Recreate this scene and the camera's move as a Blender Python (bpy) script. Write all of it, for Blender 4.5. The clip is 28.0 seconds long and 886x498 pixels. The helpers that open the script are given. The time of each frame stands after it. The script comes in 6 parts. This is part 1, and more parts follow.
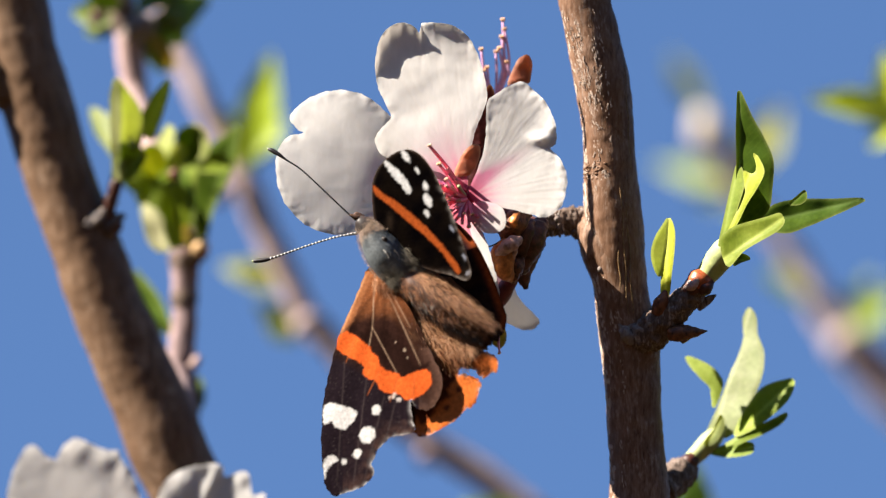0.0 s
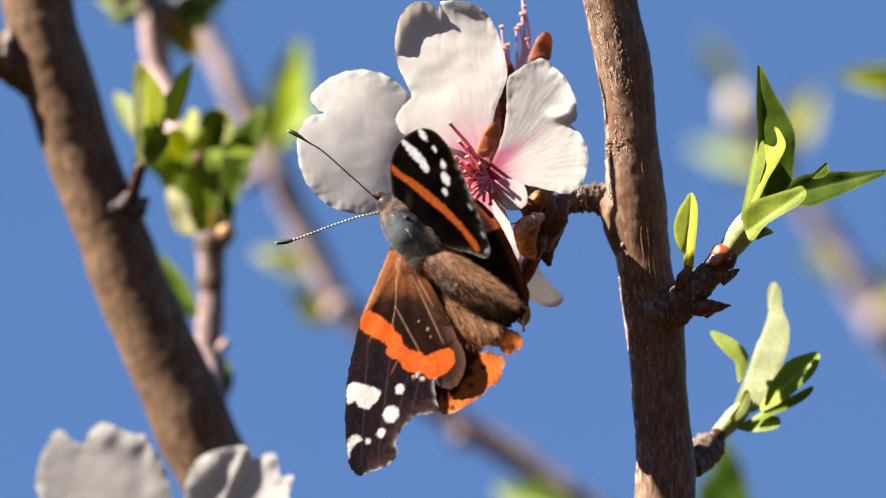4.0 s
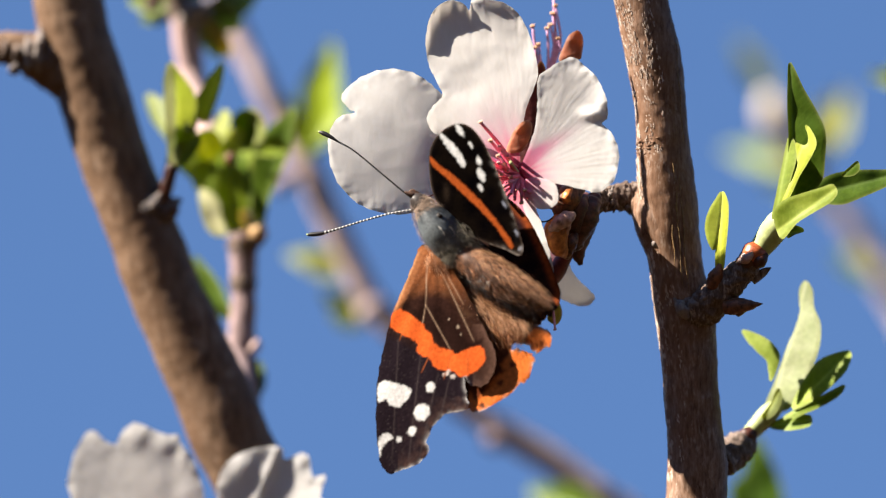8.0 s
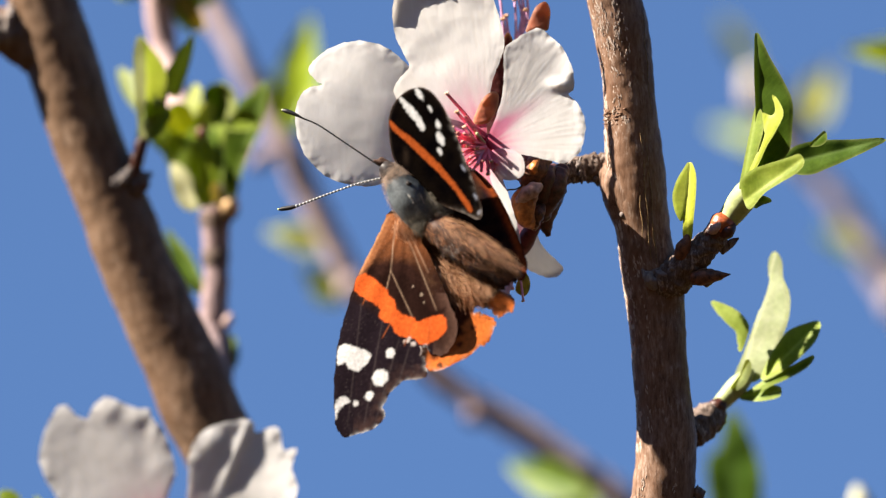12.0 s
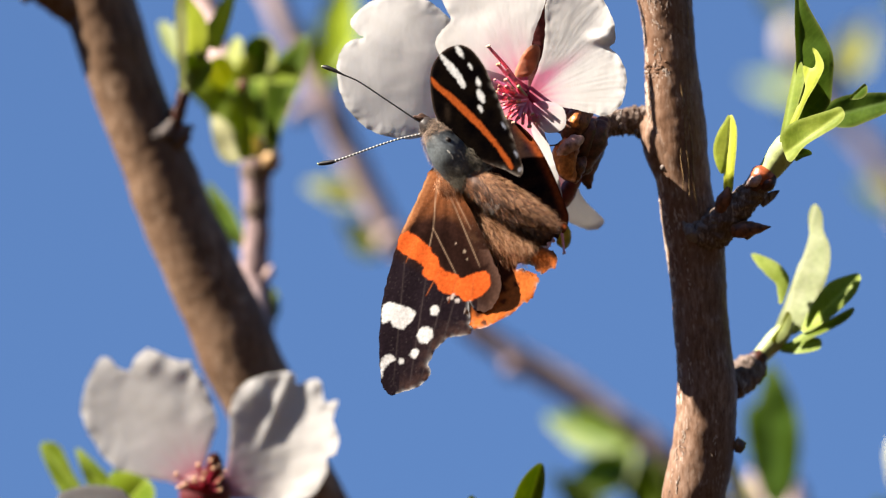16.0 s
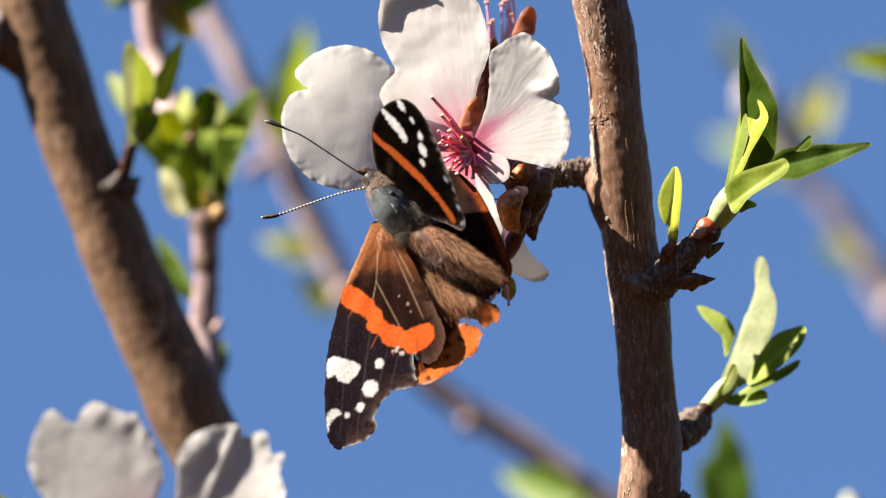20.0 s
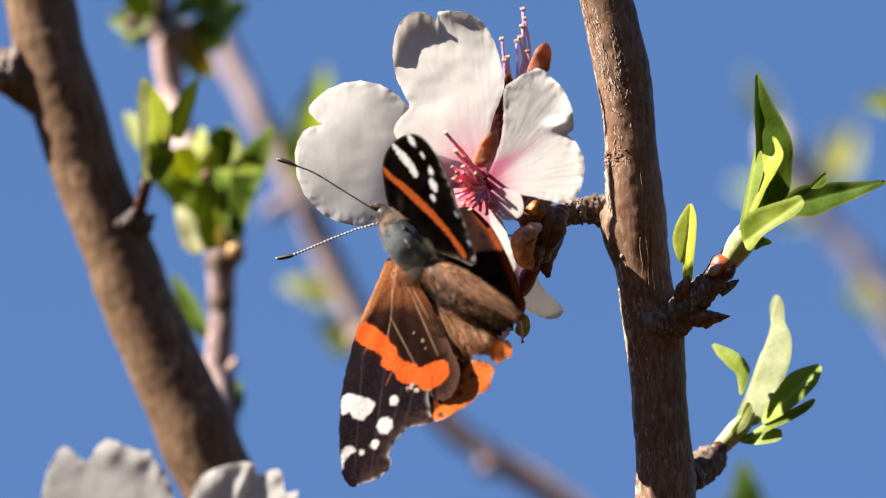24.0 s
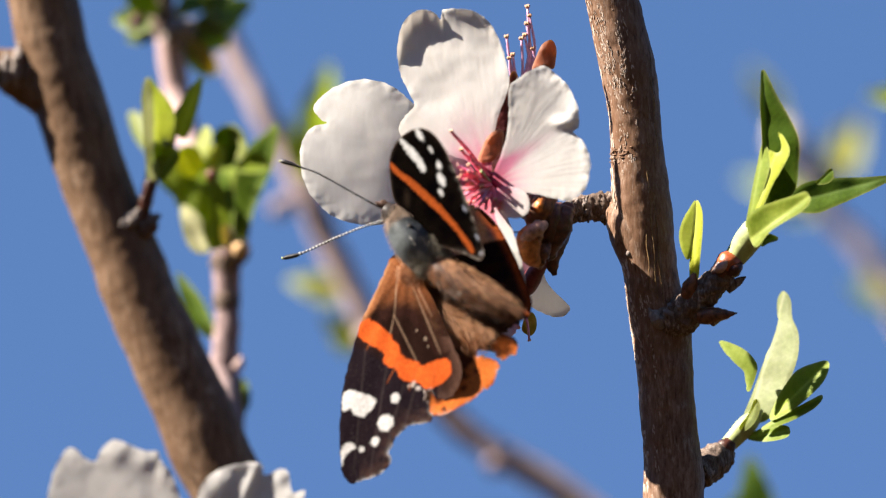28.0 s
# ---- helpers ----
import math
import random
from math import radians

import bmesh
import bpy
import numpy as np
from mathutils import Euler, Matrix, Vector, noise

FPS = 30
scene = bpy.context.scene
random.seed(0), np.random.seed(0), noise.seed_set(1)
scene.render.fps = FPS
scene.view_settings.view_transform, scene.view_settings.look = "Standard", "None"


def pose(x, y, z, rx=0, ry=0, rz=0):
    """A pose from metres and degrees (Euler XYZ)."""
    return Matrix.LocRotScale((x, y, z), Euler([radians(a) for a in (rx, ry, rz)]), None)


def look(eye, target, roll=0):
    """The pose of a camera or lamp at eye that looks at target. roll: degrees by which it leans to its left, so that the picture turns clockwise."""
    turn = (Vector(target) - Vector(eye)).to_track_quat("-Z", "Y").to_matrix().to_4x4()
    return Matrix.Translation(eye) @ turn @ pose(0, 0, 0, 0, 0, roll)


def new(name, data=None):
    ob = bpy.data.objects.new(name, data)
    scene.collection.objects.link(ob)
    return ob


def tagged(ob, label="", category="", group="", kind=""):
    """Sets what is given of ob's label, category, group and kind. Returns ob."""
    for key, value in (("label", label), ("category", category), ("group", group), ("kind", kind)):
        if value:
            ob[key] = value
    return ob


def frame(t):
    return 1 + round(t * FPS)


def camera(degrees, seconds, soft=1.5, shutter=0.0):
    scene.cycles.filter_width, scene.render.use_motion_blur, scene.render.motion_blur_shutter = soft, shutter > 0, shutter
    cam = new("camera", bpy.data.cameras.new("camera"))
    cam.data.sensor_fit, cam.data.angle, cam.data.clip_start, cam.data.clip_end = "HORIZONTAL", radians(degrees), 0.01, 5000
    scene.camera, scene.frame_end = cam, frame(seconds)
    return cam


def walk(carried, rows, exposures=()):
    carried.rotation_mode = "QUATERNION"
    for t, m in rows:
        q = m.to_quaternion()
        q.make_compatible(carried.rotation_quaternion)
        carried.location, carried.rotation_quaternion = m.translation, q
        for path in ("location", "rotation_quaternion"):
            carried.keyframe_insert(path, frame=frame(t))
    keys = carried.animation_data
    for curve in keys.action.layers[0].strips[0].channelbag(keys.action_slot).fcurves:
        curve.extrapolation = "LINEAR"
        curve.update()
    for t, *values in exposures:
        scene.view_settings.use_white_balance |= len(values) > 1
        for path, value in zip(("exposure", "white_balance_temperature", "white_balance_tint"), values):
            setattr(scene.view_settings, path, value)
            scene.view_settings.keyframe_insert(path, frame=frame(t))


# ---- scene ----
cam = camera(4.5, 28.0, soft=1.2)
cam.data.dof.use_dof = True
cam.data.dof.focus_distance, cam.data.dof.aperture_fstop, cam.data.dof.aperture_blades = 1.491, 11.6, 0

# seconds, place in metres, turn in degrees
PATH = [
    (0, 0.00000, -1.29904, 1.45000, 120.0000, 0.0000, -0.0000),
    (0.5, 0.00027, -1.30227, 1.45112, 119.8914, 0.1304, 0.0819),
    (1, 0.00198, -1.30265, 1.44996, 119.9094, 0.2047, 0.2005),
    (1.5, 0.00194, -1.30063, 1.44852, 119.9621, 0.2821, 0.2609),
    (2, 0.00374, -1.29988, 1.44642, 120.0271, 0.2264, 0.3370),
    (2.5, 0.00479, -1.29918, 1.44574, 120.0610, 0.1962, 0.3832),
    (3, 0.00517, -1.29764, 1.44322, 120.1506, 0.2339, 0.4381),
    (3.5, 0.00895, -1.29627, 1.44479, 120.1253, 0.3576, 0.7121),
    (5.5, 0.01382, -1.29433, 1.44290, 120.1881, 0.4398, 1.0711),
    (6, 0.01501, -1.29360, 1.44218, 120.2016, 0.4347, 1.1572),
    (6.5, 0.01524, -1.29357, 1.44219, 120.2153, 0.4072, 1.2021),
    (7, 0.01515, -1.29468, 1.44272, 120.2226, 0.3752, 1.2310),
    (7.5, 0.01614, -1.29469, 1.44190, 120.2560, 0.3791, 1.2764),
    (8, 0.01406, -1.29362, 1.44124, 120.2805, 0.4087, 1.1811),
    (8.5, 0.01708, -1.29419, 1.44135, 120.2585, 0.3326, 1.2412),
    (9, 0.01769, -1.29242, 1.44108, 120.3099, 0.3886, 1.2861),
    (9.5, 0.01830, -1.29434, 1.44059, 120.2903, 0.3350, 1.2555),
    (10, 0.02198, -1.29314, 1.43969, 120.3309, 0.3426, 1.3548),
    (10.5, 0.02552, -1.29091, 1.43886, 120.3632, 0.2347, 1.4089),
    (11, 0.03074, -1.28875, 1.43768, 120.4076, 0.2495, 1.6109),
    (11.5, 0.03015, -1.28888, 1.43671, 120.3929, 0.3332, 1.6407),
    (12, 0.02982, -1.28980, 1.43675, 120.3516, 0.3765, 1.6771),
    (12.5, 0.02983, -1.28991, 1.43721, 120.2897, 0.3137, 1.6305),
    (13, 0.02942, -1.28899, 1.43851, 120.1852, 0.4850, 1.7303),
    (13.5, 0.02843, -1.28830, 1.43875, 120.0546, 0.4889, 1.7233),
    (15.5, 0.02624, -1.29248, 1.43457, 120.0932, 0.3695, 1.7090),
    (16, 0.02614, -1.29328, 1.43369, 120.1471, 0.3319, 1.7280),
    (16.5, 0.02768, -1.29214, 1.43382, 120.2405, 0.1584, 1.7226),
    (17, 0.03050, -1.29114, 1.43349, 120.3013, 0.1034, 1.7428),
    (17.5, 0.03128, -1.29201, 1.43400, 120.3033, 0.0758, 1.6855),
    (18, 0.03472, -1.29146, 1.43339, 120.4006, 0.0727, 1.7945),
    (18.5, 0.03631, -1.29189, 1.43329, 120.4394, 0.0687, 1.7987),
    (19, 0.03769, -1.29184, 1.43175, 120.4760, 0.1245, 1.8358),
    (19.5, 0.04031, -1.28943, 1.43047, 120.5601, 0.1728, 1.9545),
    (20, 0.04216, -1.28800, 1.42959, 120.6354, 0.1130, 1.9904),
    (20.5, 0.04166, -1.28795, 1.43070, 120.6156, 0.1218, 1.9675),
    (22.5, 0.04505, -1.28046, 1.42550, 120.9046, 0.0776, 2.1490),
    (23, 0.04694, -1.28042, 1.42565, 120.9630, 0.0752, 2.2392),
    (23.5, 0.04938, -1.28036, 1.42568, 121.0122, -0.0231, 2.3008),
    (24, 0.04986, -1.27940, 1.42498, 121.1364, -0.2447, 2.2161),
    (24.5, 0.04971, -1.27501, 1.42785, 121.1326, -0.0272, 2.3266),
    (25, 0.05013, -1.26642, 1.43252, 121.1403, -0.0009, 2.3805),
    (25.5, 0.05111, -1.26952, 1.42529, 121.2966, -0.0986, 2.3826),
    (26, 0.05354, -1.27714, 1.41984, 121.3151, -0.1777, 2.4578),
    (26.5, 0.05237, -1.27218, 1.42297, 121.3432, -0.0548, 2.4961),
    (27, 0.05256, -1.27231, 1.42381, 121.3326, -0.1093, 2.4743),
    (27.5, 0.05167, -1.27351, 1.42431, 121.2875, -0.0896, 2.4306),
    (28, 0.05007, -1.27674, 1.42893, 121.0506, 0.0264, 2.4289),
]
walk(cam, [(r[0], pose(*r[1:])) for r in PATH], [(0.0, 2.1, 7000, 11), (28.0, 2.1, 7000, 11)])

# ---- world, sun, exposure ----
LEAN = radians(30)          # the lens looks up into the sky
HEIGHT = 2.2                # the blossom hangs 2.2 m above the ground
VIEW = Matrix.Translation((0, 0, HEIGHT)) @ Matrix.Rotation(LEAN, 4, "X")
SUN_WAY = (VIEW.to_3x3() @ Vector((-0.74, -0.04, 0.67))).normalized()

world = bpy.data.worlds.new("sky")
scene.world = world
world.use_nodes = True
wn, wl = world.node_tree.nodes, world.node_tree.links
wn.clear()
sky = wn.new("ShaderNodeTexSky")
sky.sky_type, sky.sun_disc = "NISHITA", False
sky.sun_elevation = math.asin(SUN_WAY.z)
sky.sun_rotation = math.atan2(SUN_WAY.x, SUN_WAY.y)
sky.altitude, sky.air_density, sky.dust_density, sky.ozone_density = 1500, 1.0, 0.0, 8.0
back = wn.new("ShaderNodeBackground")
back.inputs["Strength"].default_value = 0.0513
wout = wn.new("ShaderNodeOutputWorld")
wl.new(sky.outputs[0], back.inputs["Color"])
wl.new(back.outputs[0], wout.inputs["Surface"])

lamp = bpy.data.lights.new("sun", "SUN")
lamp.energy, lamp.angle, lamp.color = 5.0, radians(0.55), (1.0, 0.945, 0.87)
sun = new("sun", lamp)
sun.matrix_world = look(SUN_WAY * 20, (0, 0, 0))

# ---- materials ----
PIGMENT = 0.79              # all pigments lie this far below the tones given with them


def nodes_of(name):
    m = bpy.data.materials.new(name)
    m.use_nodes = True
    n, l = m.node_tree.nodes, m.node_tree.links
    n.clear()
    out = n.new("ShaderNodeOutputMaterial")
    b = n.new("ShaderNodeBsdfPrincipled")
    l.new(b.outputs[0], out.inputs["Surface"])
    return m, n, l, b, out


def noise_tex(n, l, scale, detail=6, rough=0.6, stretch=(1, 1, 1)):
    co = n.new("ShaderNodeTexCoord")
    mp = n.new("ShaderNodeMapping")
    mp.inputs["Scale"].default_value = stretch
    t = n.new("ShaderNodeTexNoise")
    t.inputs["Scale"].default_value, t.inputs["Detail"].default_value, t.inputs["Roughness"].default_value = scale, detail, rough
    l.new(co.outputs["Object"], mp.inputs["Vector"])
    l.new(mp.outputs[0], t.inputs["Vector"])
    return t


def ramp(n, l, source, stops):
    r = n.new("ShaderNodeValToRGB")
    e = r.color_ramp.elements
    while len(e) < len(stops):
        e.new(0.5)
    for k, (p, c) in zip(e, stops):
        k.position, k.color = p, (*c, 1)
    l.new(source, r.inputs["Fac"])
    return r


def blend(n, l, kind, fac, a, b):
    m = n.new("ShaderNodeMix")
    m.data_type, m.blend_type = "RGBA", kind
    for s, v in ((m.inputs["Factor"], fac), (m.inputs[6], a), (m.inputs[7], b)):
        if hasattr(v, "is_output"):
            l.new(v, s)
        elif isinstance(v, tuple):
            s.default_value = (*v, 1)
        else:
            s.default_value = v
    return m.outputs[2]


def bumped(n, l, b, height, strength, distance):
    bp = n.new("ShaderNodeBump")
    bp.inputs["Strength"].default_value, bp.inputs["Distance"].default_value = strength, distance
    l.new(height, bp.inputs["Height"])
    l.new(bp.outputs[0], b.inputs["Normal"])
    return bp


def bark_material(name, dark, mid, pale, patch, scale=1.0, rough=0.7, relief_mm=0.12, gloss=0.12, sheen=0.03, flecks=0.6):
    """Bark: long grain, zones of pale peeling flakes, darker blotches."""
    dark, mid, pale, patch = [tuple(PIGMENT * c for c in tone) for tone in (dark, mid, pale, patch)]
    m, n, l, b, out = nodes_of(name)
    long = noise_tex(n, l, 1500 * scale, 8, 0.7, (1, 1, 0.25))
    big = noise_tex(n, l, 160 * scale, 4, 0.55, (1, 1, 0.5))
    zone = noise_tex(n, l, 230 * scale, 3, 0.5, (1, 1, 0.6))
    flake = noise_tex(n, l, 1700 * scale, 9, 0.72, (1, 1, 0.3))
    base = ramp(n, l, long.outputs["Fac"], [(0.32, dark), (0.52, mid), (0.78, tuple((p + q) / 2 for p, q in zip(mid, pale)))])
    blot = ramp(n, l, big.outputs["Fac"], [(0.4, (0, 0, 0)), (0.6, (1, 1, 1))])
    col = blend(n, l, "MIX", blot.outputs[0], base.outputs[0], patch)
    col = blend(n, l, "MIX", 0.35, col, base.outputs[0])
    fl = ramp(n, l, flake.outputs["Fac"], [(0.52, (0, 0, 0)), (0.61, (1, 1, 1))])
    zn = ramp(n, l, zone.outputs["Fac"], [(0.42, (0.12, 0.12, 0.12)), (0.58, (1, 1, 1))])
    mask = blend(n, l, "MULTIPLY", 1.0, fl.outputs[0], zn.outputs[0])
    mask = blend(n, l, "MULTIPLY", 1.0, mask, (flecks, flecks, flecks))
    col = blend(n, l, "MIX", mask, col, pale)
    l.new(col, b.inputs["Base Color"])
    b.inputs["Roughness"].default_value = rough
    b.inputs["Specular IOR Level"].default_value = gloss
    b.inputs["Sheen Weight"].default_value, b.inputs["Sheen Roughness"].default_value = sheen, 0.35
    b.inputs["Sheen Tint"].default_value = (1.0, 0.86, 0.74, 1)
    relief = noise_tex(n, l, 1500 * scale, 5, 0.6, (1, 1, 0.2))
    bumped(n, l, b, relief.outputs["Fac"], 0.7, relief_mm * 0.001)
    return m


def tinted_material(name, rough, thin, grain=3000, grain_amount=0.25, bump=0.00005, gloss=0.3, stretch=(1, 1, 1), warm=(1, 1, 1), tone=PIGMENT):
    """Takes its pattern from the mesh's own tint, with fine grain on top; thin: share of light let through."""
    m, n, l, b, out = nodes_of(name)
    at_ = n.new("ShaderNodeAttribute")
    at_.attribute_name = "tint"
    g = noise_tex(n, l, grain, 5, 0.65, stretch)
    lo, hi = tone * (1 - grain_amount), tone
    r = ramp(n, l, g.outputs["Fac"], [(0.3, (lo, lo, lo)), (0.7, (hi, hi, hi))])
    col = blend(n, l, "MULTIPLY", 1.0, at_.outputs["Color"], r.outputs[0])
    l.new(col, b.inputs["Base Color"])
    b.inputs["Roughness"].default_value = rough
    b.inputs["Specular IOR Level"].default_value = gloss
    bp = bumped(n, l, b, g.outputs["Fac"], 0.6, bump)
    if thin:
        t = n.new("ShaderNodeBsdfTranslucent")
        tc = blend(n, l, "MULTIPLY", 1.0, col, warm)
        l.new(tc, t.inputs["Color"])
        l.new(bp.outputs[0], t.inputs["Normal"])
        mx = n.new("ShaderNodeMixShader")
        mx.inputs[0].default_value = thin
        l.new(b.outputs[0], mx.inputs[1])
        l.new(t.outputs[0], mx.inputs[2])
        l.new(mx.outputs[0], out.inputs["Surface"])
    return m


def plain_material(name, colour, rough=0.5, grain=2500, amount=0.3, gloss=0.3, bump=0.00005):
    m, n, l, b, out = nodes_of(name)
    g = noise_tex(n, l, grain, 5, 0.6)
    lo = tuple(PIGMENT * c * (1 - amount) for c in colour)
    hi = tuple(PIGMENT * min(1, c * (1 + amount)) for c in colour)
    r = ramp(n, l, g.outputs["Fac"], [(0.3, lo), (0.7, hi)])
    l.new(r.outputs[0], b.inputs["Base Color"])
    b.inputs["Roughness"].default_value = rough
    b.inputs["Specular IOR Level"].default_value = gloss
    bumped(n, l, b, g.outputs["Fac"], 0.5, bump)
    return m


BARK = bark_material("bark_red_brown", (0.05, 0.023, 0.012), (0.24, 0.139, 0.09), (0.58, 0.47, 0.39), (0.15, 0.073, 0.038), 1.25, 0.6, 0.09, 0.14, 0.0, 0.35)
BARK_OLD = bark_material("bark_left", (0.04, 0.022, 0.012), (0.195, 0.12, 0.074), (0.4, 0.29, 0.21), (0.122, 0.066, 0.037), 0.6, 0.6, 0.05, 0.14, 0.0, 0.5)
BARK_ROUGH = bark_material("bark_spur", (0.035, 0.024, 0.019), (0.17, 0.122, 0.098), (0.56, 0.47, 0.41), (0.085, 0.054, 0.04), 1.6, 0.85)
BARK_GREY = bark_material("bark_lichen", (0.1, 0.085, 0.075), (0.26, 0.22, 0.2), (0.5, 0.46, 0.42), (0.2, 0.16, 0.14), 1.2, 0.9)
BARK_KNOB = bark_material("bark_knob", (0.05, 0.035, 0.028), (0.16, 0.12, 0.1), (0.36, 0.3, 0.26), (0.11, 0.075, 0.06), 1.4, 0.9)
BARK_PINK = bark_material("bark_young", (0.3, 0.2, 0.19), (0.58, 0.42, 0.39), (0.74, 0.59, 0.55), (0.44, 0.3, 0.29), 0.6)
BARK_DUSK = bark_material("bark_twig", (0.17, 0.12, 0.12), (0.36, 0.26, 0.255), (0.54, 0.42, 0.41), (0.25, 0.17, 0.172), 0.6)
BARK_FAR = bark_material("bark_mauve", (0.24, 0.18, 0.175), (0.48, 0.37, 0.36), (0.66, 0.53, 0.51), (0.34, 0.25, 0.25), 0.5)
BARK_SKIN = plain_material("bark_pale_skin", (0.5, 0.395, 0.32), 0.6, 2200, 0.3)
SEAM = plain_material("bark_seam", (0.2, 0.12, 0.05), 0.7, 2500, 0.5)
CRIMSON = plain_material("crimson", (0.34, 0.015, 0.045), 0.5, 2500, 0.4)
PETAL = tinted_material("petal", 0.6, 0.55, 1400, 0.06, 0.00004, 0.25, (1, 1, 0.3), (1, 0.985, 0.96), 0.87)
LEAF = tinted_material("leaf", 0.5, 0.5, 1800, 0.2, 0.00006, 0.25, (1, 1, 1), (1.15, 1.1, 0.45), 1.05)
WING = tinted_material("wing", 0.8, 0.06, 2600, 0.32, 0.00005, 0.0)
# kept darker than brown scales are, to stand for the petals' shade
SCALE = plain_material("bud_scale", (0.075, 0.021, 0.011), 0.45, 1300, 0.75, 0.35, 0.00015)
SCALE_PALE = plain_material("bud_scale_pale", (0.155, 0.056, 0.024), 0.5, 1300, 0.9, 0.3, 0.00015)
SCALE_RED = plain_material("bud_scale_red", (0.45, 0.1, 0.03), 0.4, 1300, 0.6, 0.35, 0.0001)
SCALE_PINK = plain_material("bud_scale_pink", (0.46, 0.27, 0.22), 0.5, 1300, 0.5, 0.3, 0.00015)
AMBER = plain_material("bud_amber", (0.52, 0.17, 0.04), 0.45, 1300, 0.6, 0.3)
CALYX = plain_material("calyx", (0.13, 0.022, 0.025), 0.5, 1500, 0.4)
STEM_GREEN = plain_material("stem_green", (0.42, 0.48, 0.2), 0.5, 900, 0.25)
FILAMENT = plain_material("filament_red", (1.0, 0.18, 0.25), 0.45, 3000, 0.25)
FILAMENT_PINK = plain_material("filament_pink", (0.82, 0.42, 0.62), 0.45, 3000, 0.25)
ANTHER = plain_material("anther", (0.6, 0.33, 0.19), 0.7, 4000, 0.4)
ANTHER_PALE = plain_material("anther_pale", (0.72, 0.45, 0.32), 0.7, 4000, 0.3)
BLACK = plain_material("antenna_black", (0.012, 0.01, 0.01), 0.45, 5000, 0.4)
WHITE = plain_material("antenna_white", (0.75, 0.74, 0.7), 0.5, 5000, 0.15)
FUR_BROWN = plain_material("fur_brown", (0.42, 0.165, 0.064), 0.6, 3500, 0.6)
FUR_BEIGE = plain_material("fur_beige", (0.32, 0.225, 0.165), 0.6, 3500, 0.5)
FUR_DARK = plain_material("fur_dark_brown", (0.075, 0.035, 0.02), 0.6, 3500, 0.5)
FUR_BLUE = plain_material("fur_blue_grey", (0.1, 0.114, 0.12), 0.55, 2600, 0.3, 0.3, 0.00005)
FUR_TAN = plain_material("fur_tan", (0.54, 0.28, 0.145), 0.6, 3500, 0.5)
FUR_OLIVE = plain_material("fur_olive", (0.15, 0.125, 0.09), 0.6, 3500, 0.4)
FUR_GREY = plain_material("fur_grey", (0.28, 0.27, 0.25), 0.6, 3500, 0.4)
CHITIN = plain_material("chitin", (0.035, 0.026, 0.022), 0.5, 2500, 0.5)
EYE_BROWN = plain_material("eye", (0.06, 0.03, 0.02), 0.5, 4000, 0.4, 0.2)

# ---- building helpers; plans are drawn on a sheet of 13.3 units to the millimetre ----
UNIT = 13.303
ORIGIN = {}


def at(u, v, d):
    """Sheet place (u across, v down) at d millimetres behind the sheet, in millimetres right, back and up."""
    s = (1 + np.asarray(d) / 1500.0) / UNIT
    return np.stack([(np.asarray(u) - 784.0) * s, np.asarray(d) + 0.0 * s, (441.0 - np.asarray(v)) * s], -1)


def thing(name, base, label, category, group="", kind=""):
    ob = new(name)
    ob.empty_display_size = 0.005
    o = at(*[float(b) for b in base])
    ob.matrix_world = VIEW @ Matrix.Translation(Vector(o) * 0.001)
    ORIGIN[ob.name] = o
    return tagged(ob, label, category, group, kind)


def part(name, verts, faces, mat, parent, label="", tint=None, pivot=None, smooth=True):
    me = bpy.data.meshes.new(name)
    po = ORIGIN[parent.name]
    o = po if pivot is None else at(*[float(b) for b in pivot])
    me.from_pydata(((np.asarray(verts) - o) * 0.001).tolist(), [], [tuple(int(i) for i in f) for f in faces])
    me.materials.append(mat)
    if smooth:
        me.polygons.foreach_set("use_smooth", [True] * len(me.polygons))
    if tint is not None:
        a = me.color_attributes.new("tint", "FLOAT_COLOR", "POINT")
        c = np.ones((len(verts), 4))
        c[:, :3] = tint
        a.data.foreach_set("color", c.ravel())
    ob = new(name, me)
    ob.parent = parent
    ob.location = Vector((o - po) * 0.001)
    ORIGIN[ob.name] = o
    if label:
        ob["label"] = label
    return ob


def curve_through(pts, steps):
    """Smooth open curve through rows of numbers (any width)."""
    p = np.asarray(pts, float)
    q = np.vstack([2 * p[0] - p[1], p, 2 * p[-1] - p[-2]])
    out = []
    for i in range(len(p) - 1):
        a, b, c, d = q[i:i + 4]
        for k in range(steps):
            t = k / steps
            out.append(0.5 * (2 * b + (c - a) * t + (2 * a - 5 * b + 4 * c - d) * t * t + (3 * b - a - 3 * c + d) * t ** 3))
    out.append(p[-1])
    return np.array(out)


def closed_curve(pts, steps=5):
    p = np.asarray(pts, float)
    n = len(p)
    out = []
    for i in range(n):
        a, b, c, d = p[i - 1], p[i], p[(i + 1) % n], p[(i + 2) % n]
        for k in range(steps):
            t = k / steps
            out.append(0.5 * (2 * b + (c - a) * t + (2 * a - 5 * b + 4 * c - d) * t * t + (3 * b - a - 3 * c + d) * t ** 3))
    return np.array(out)


def plan(text):
    return [tuple(float(x) for x in w.split(",")) for w in text.split()]


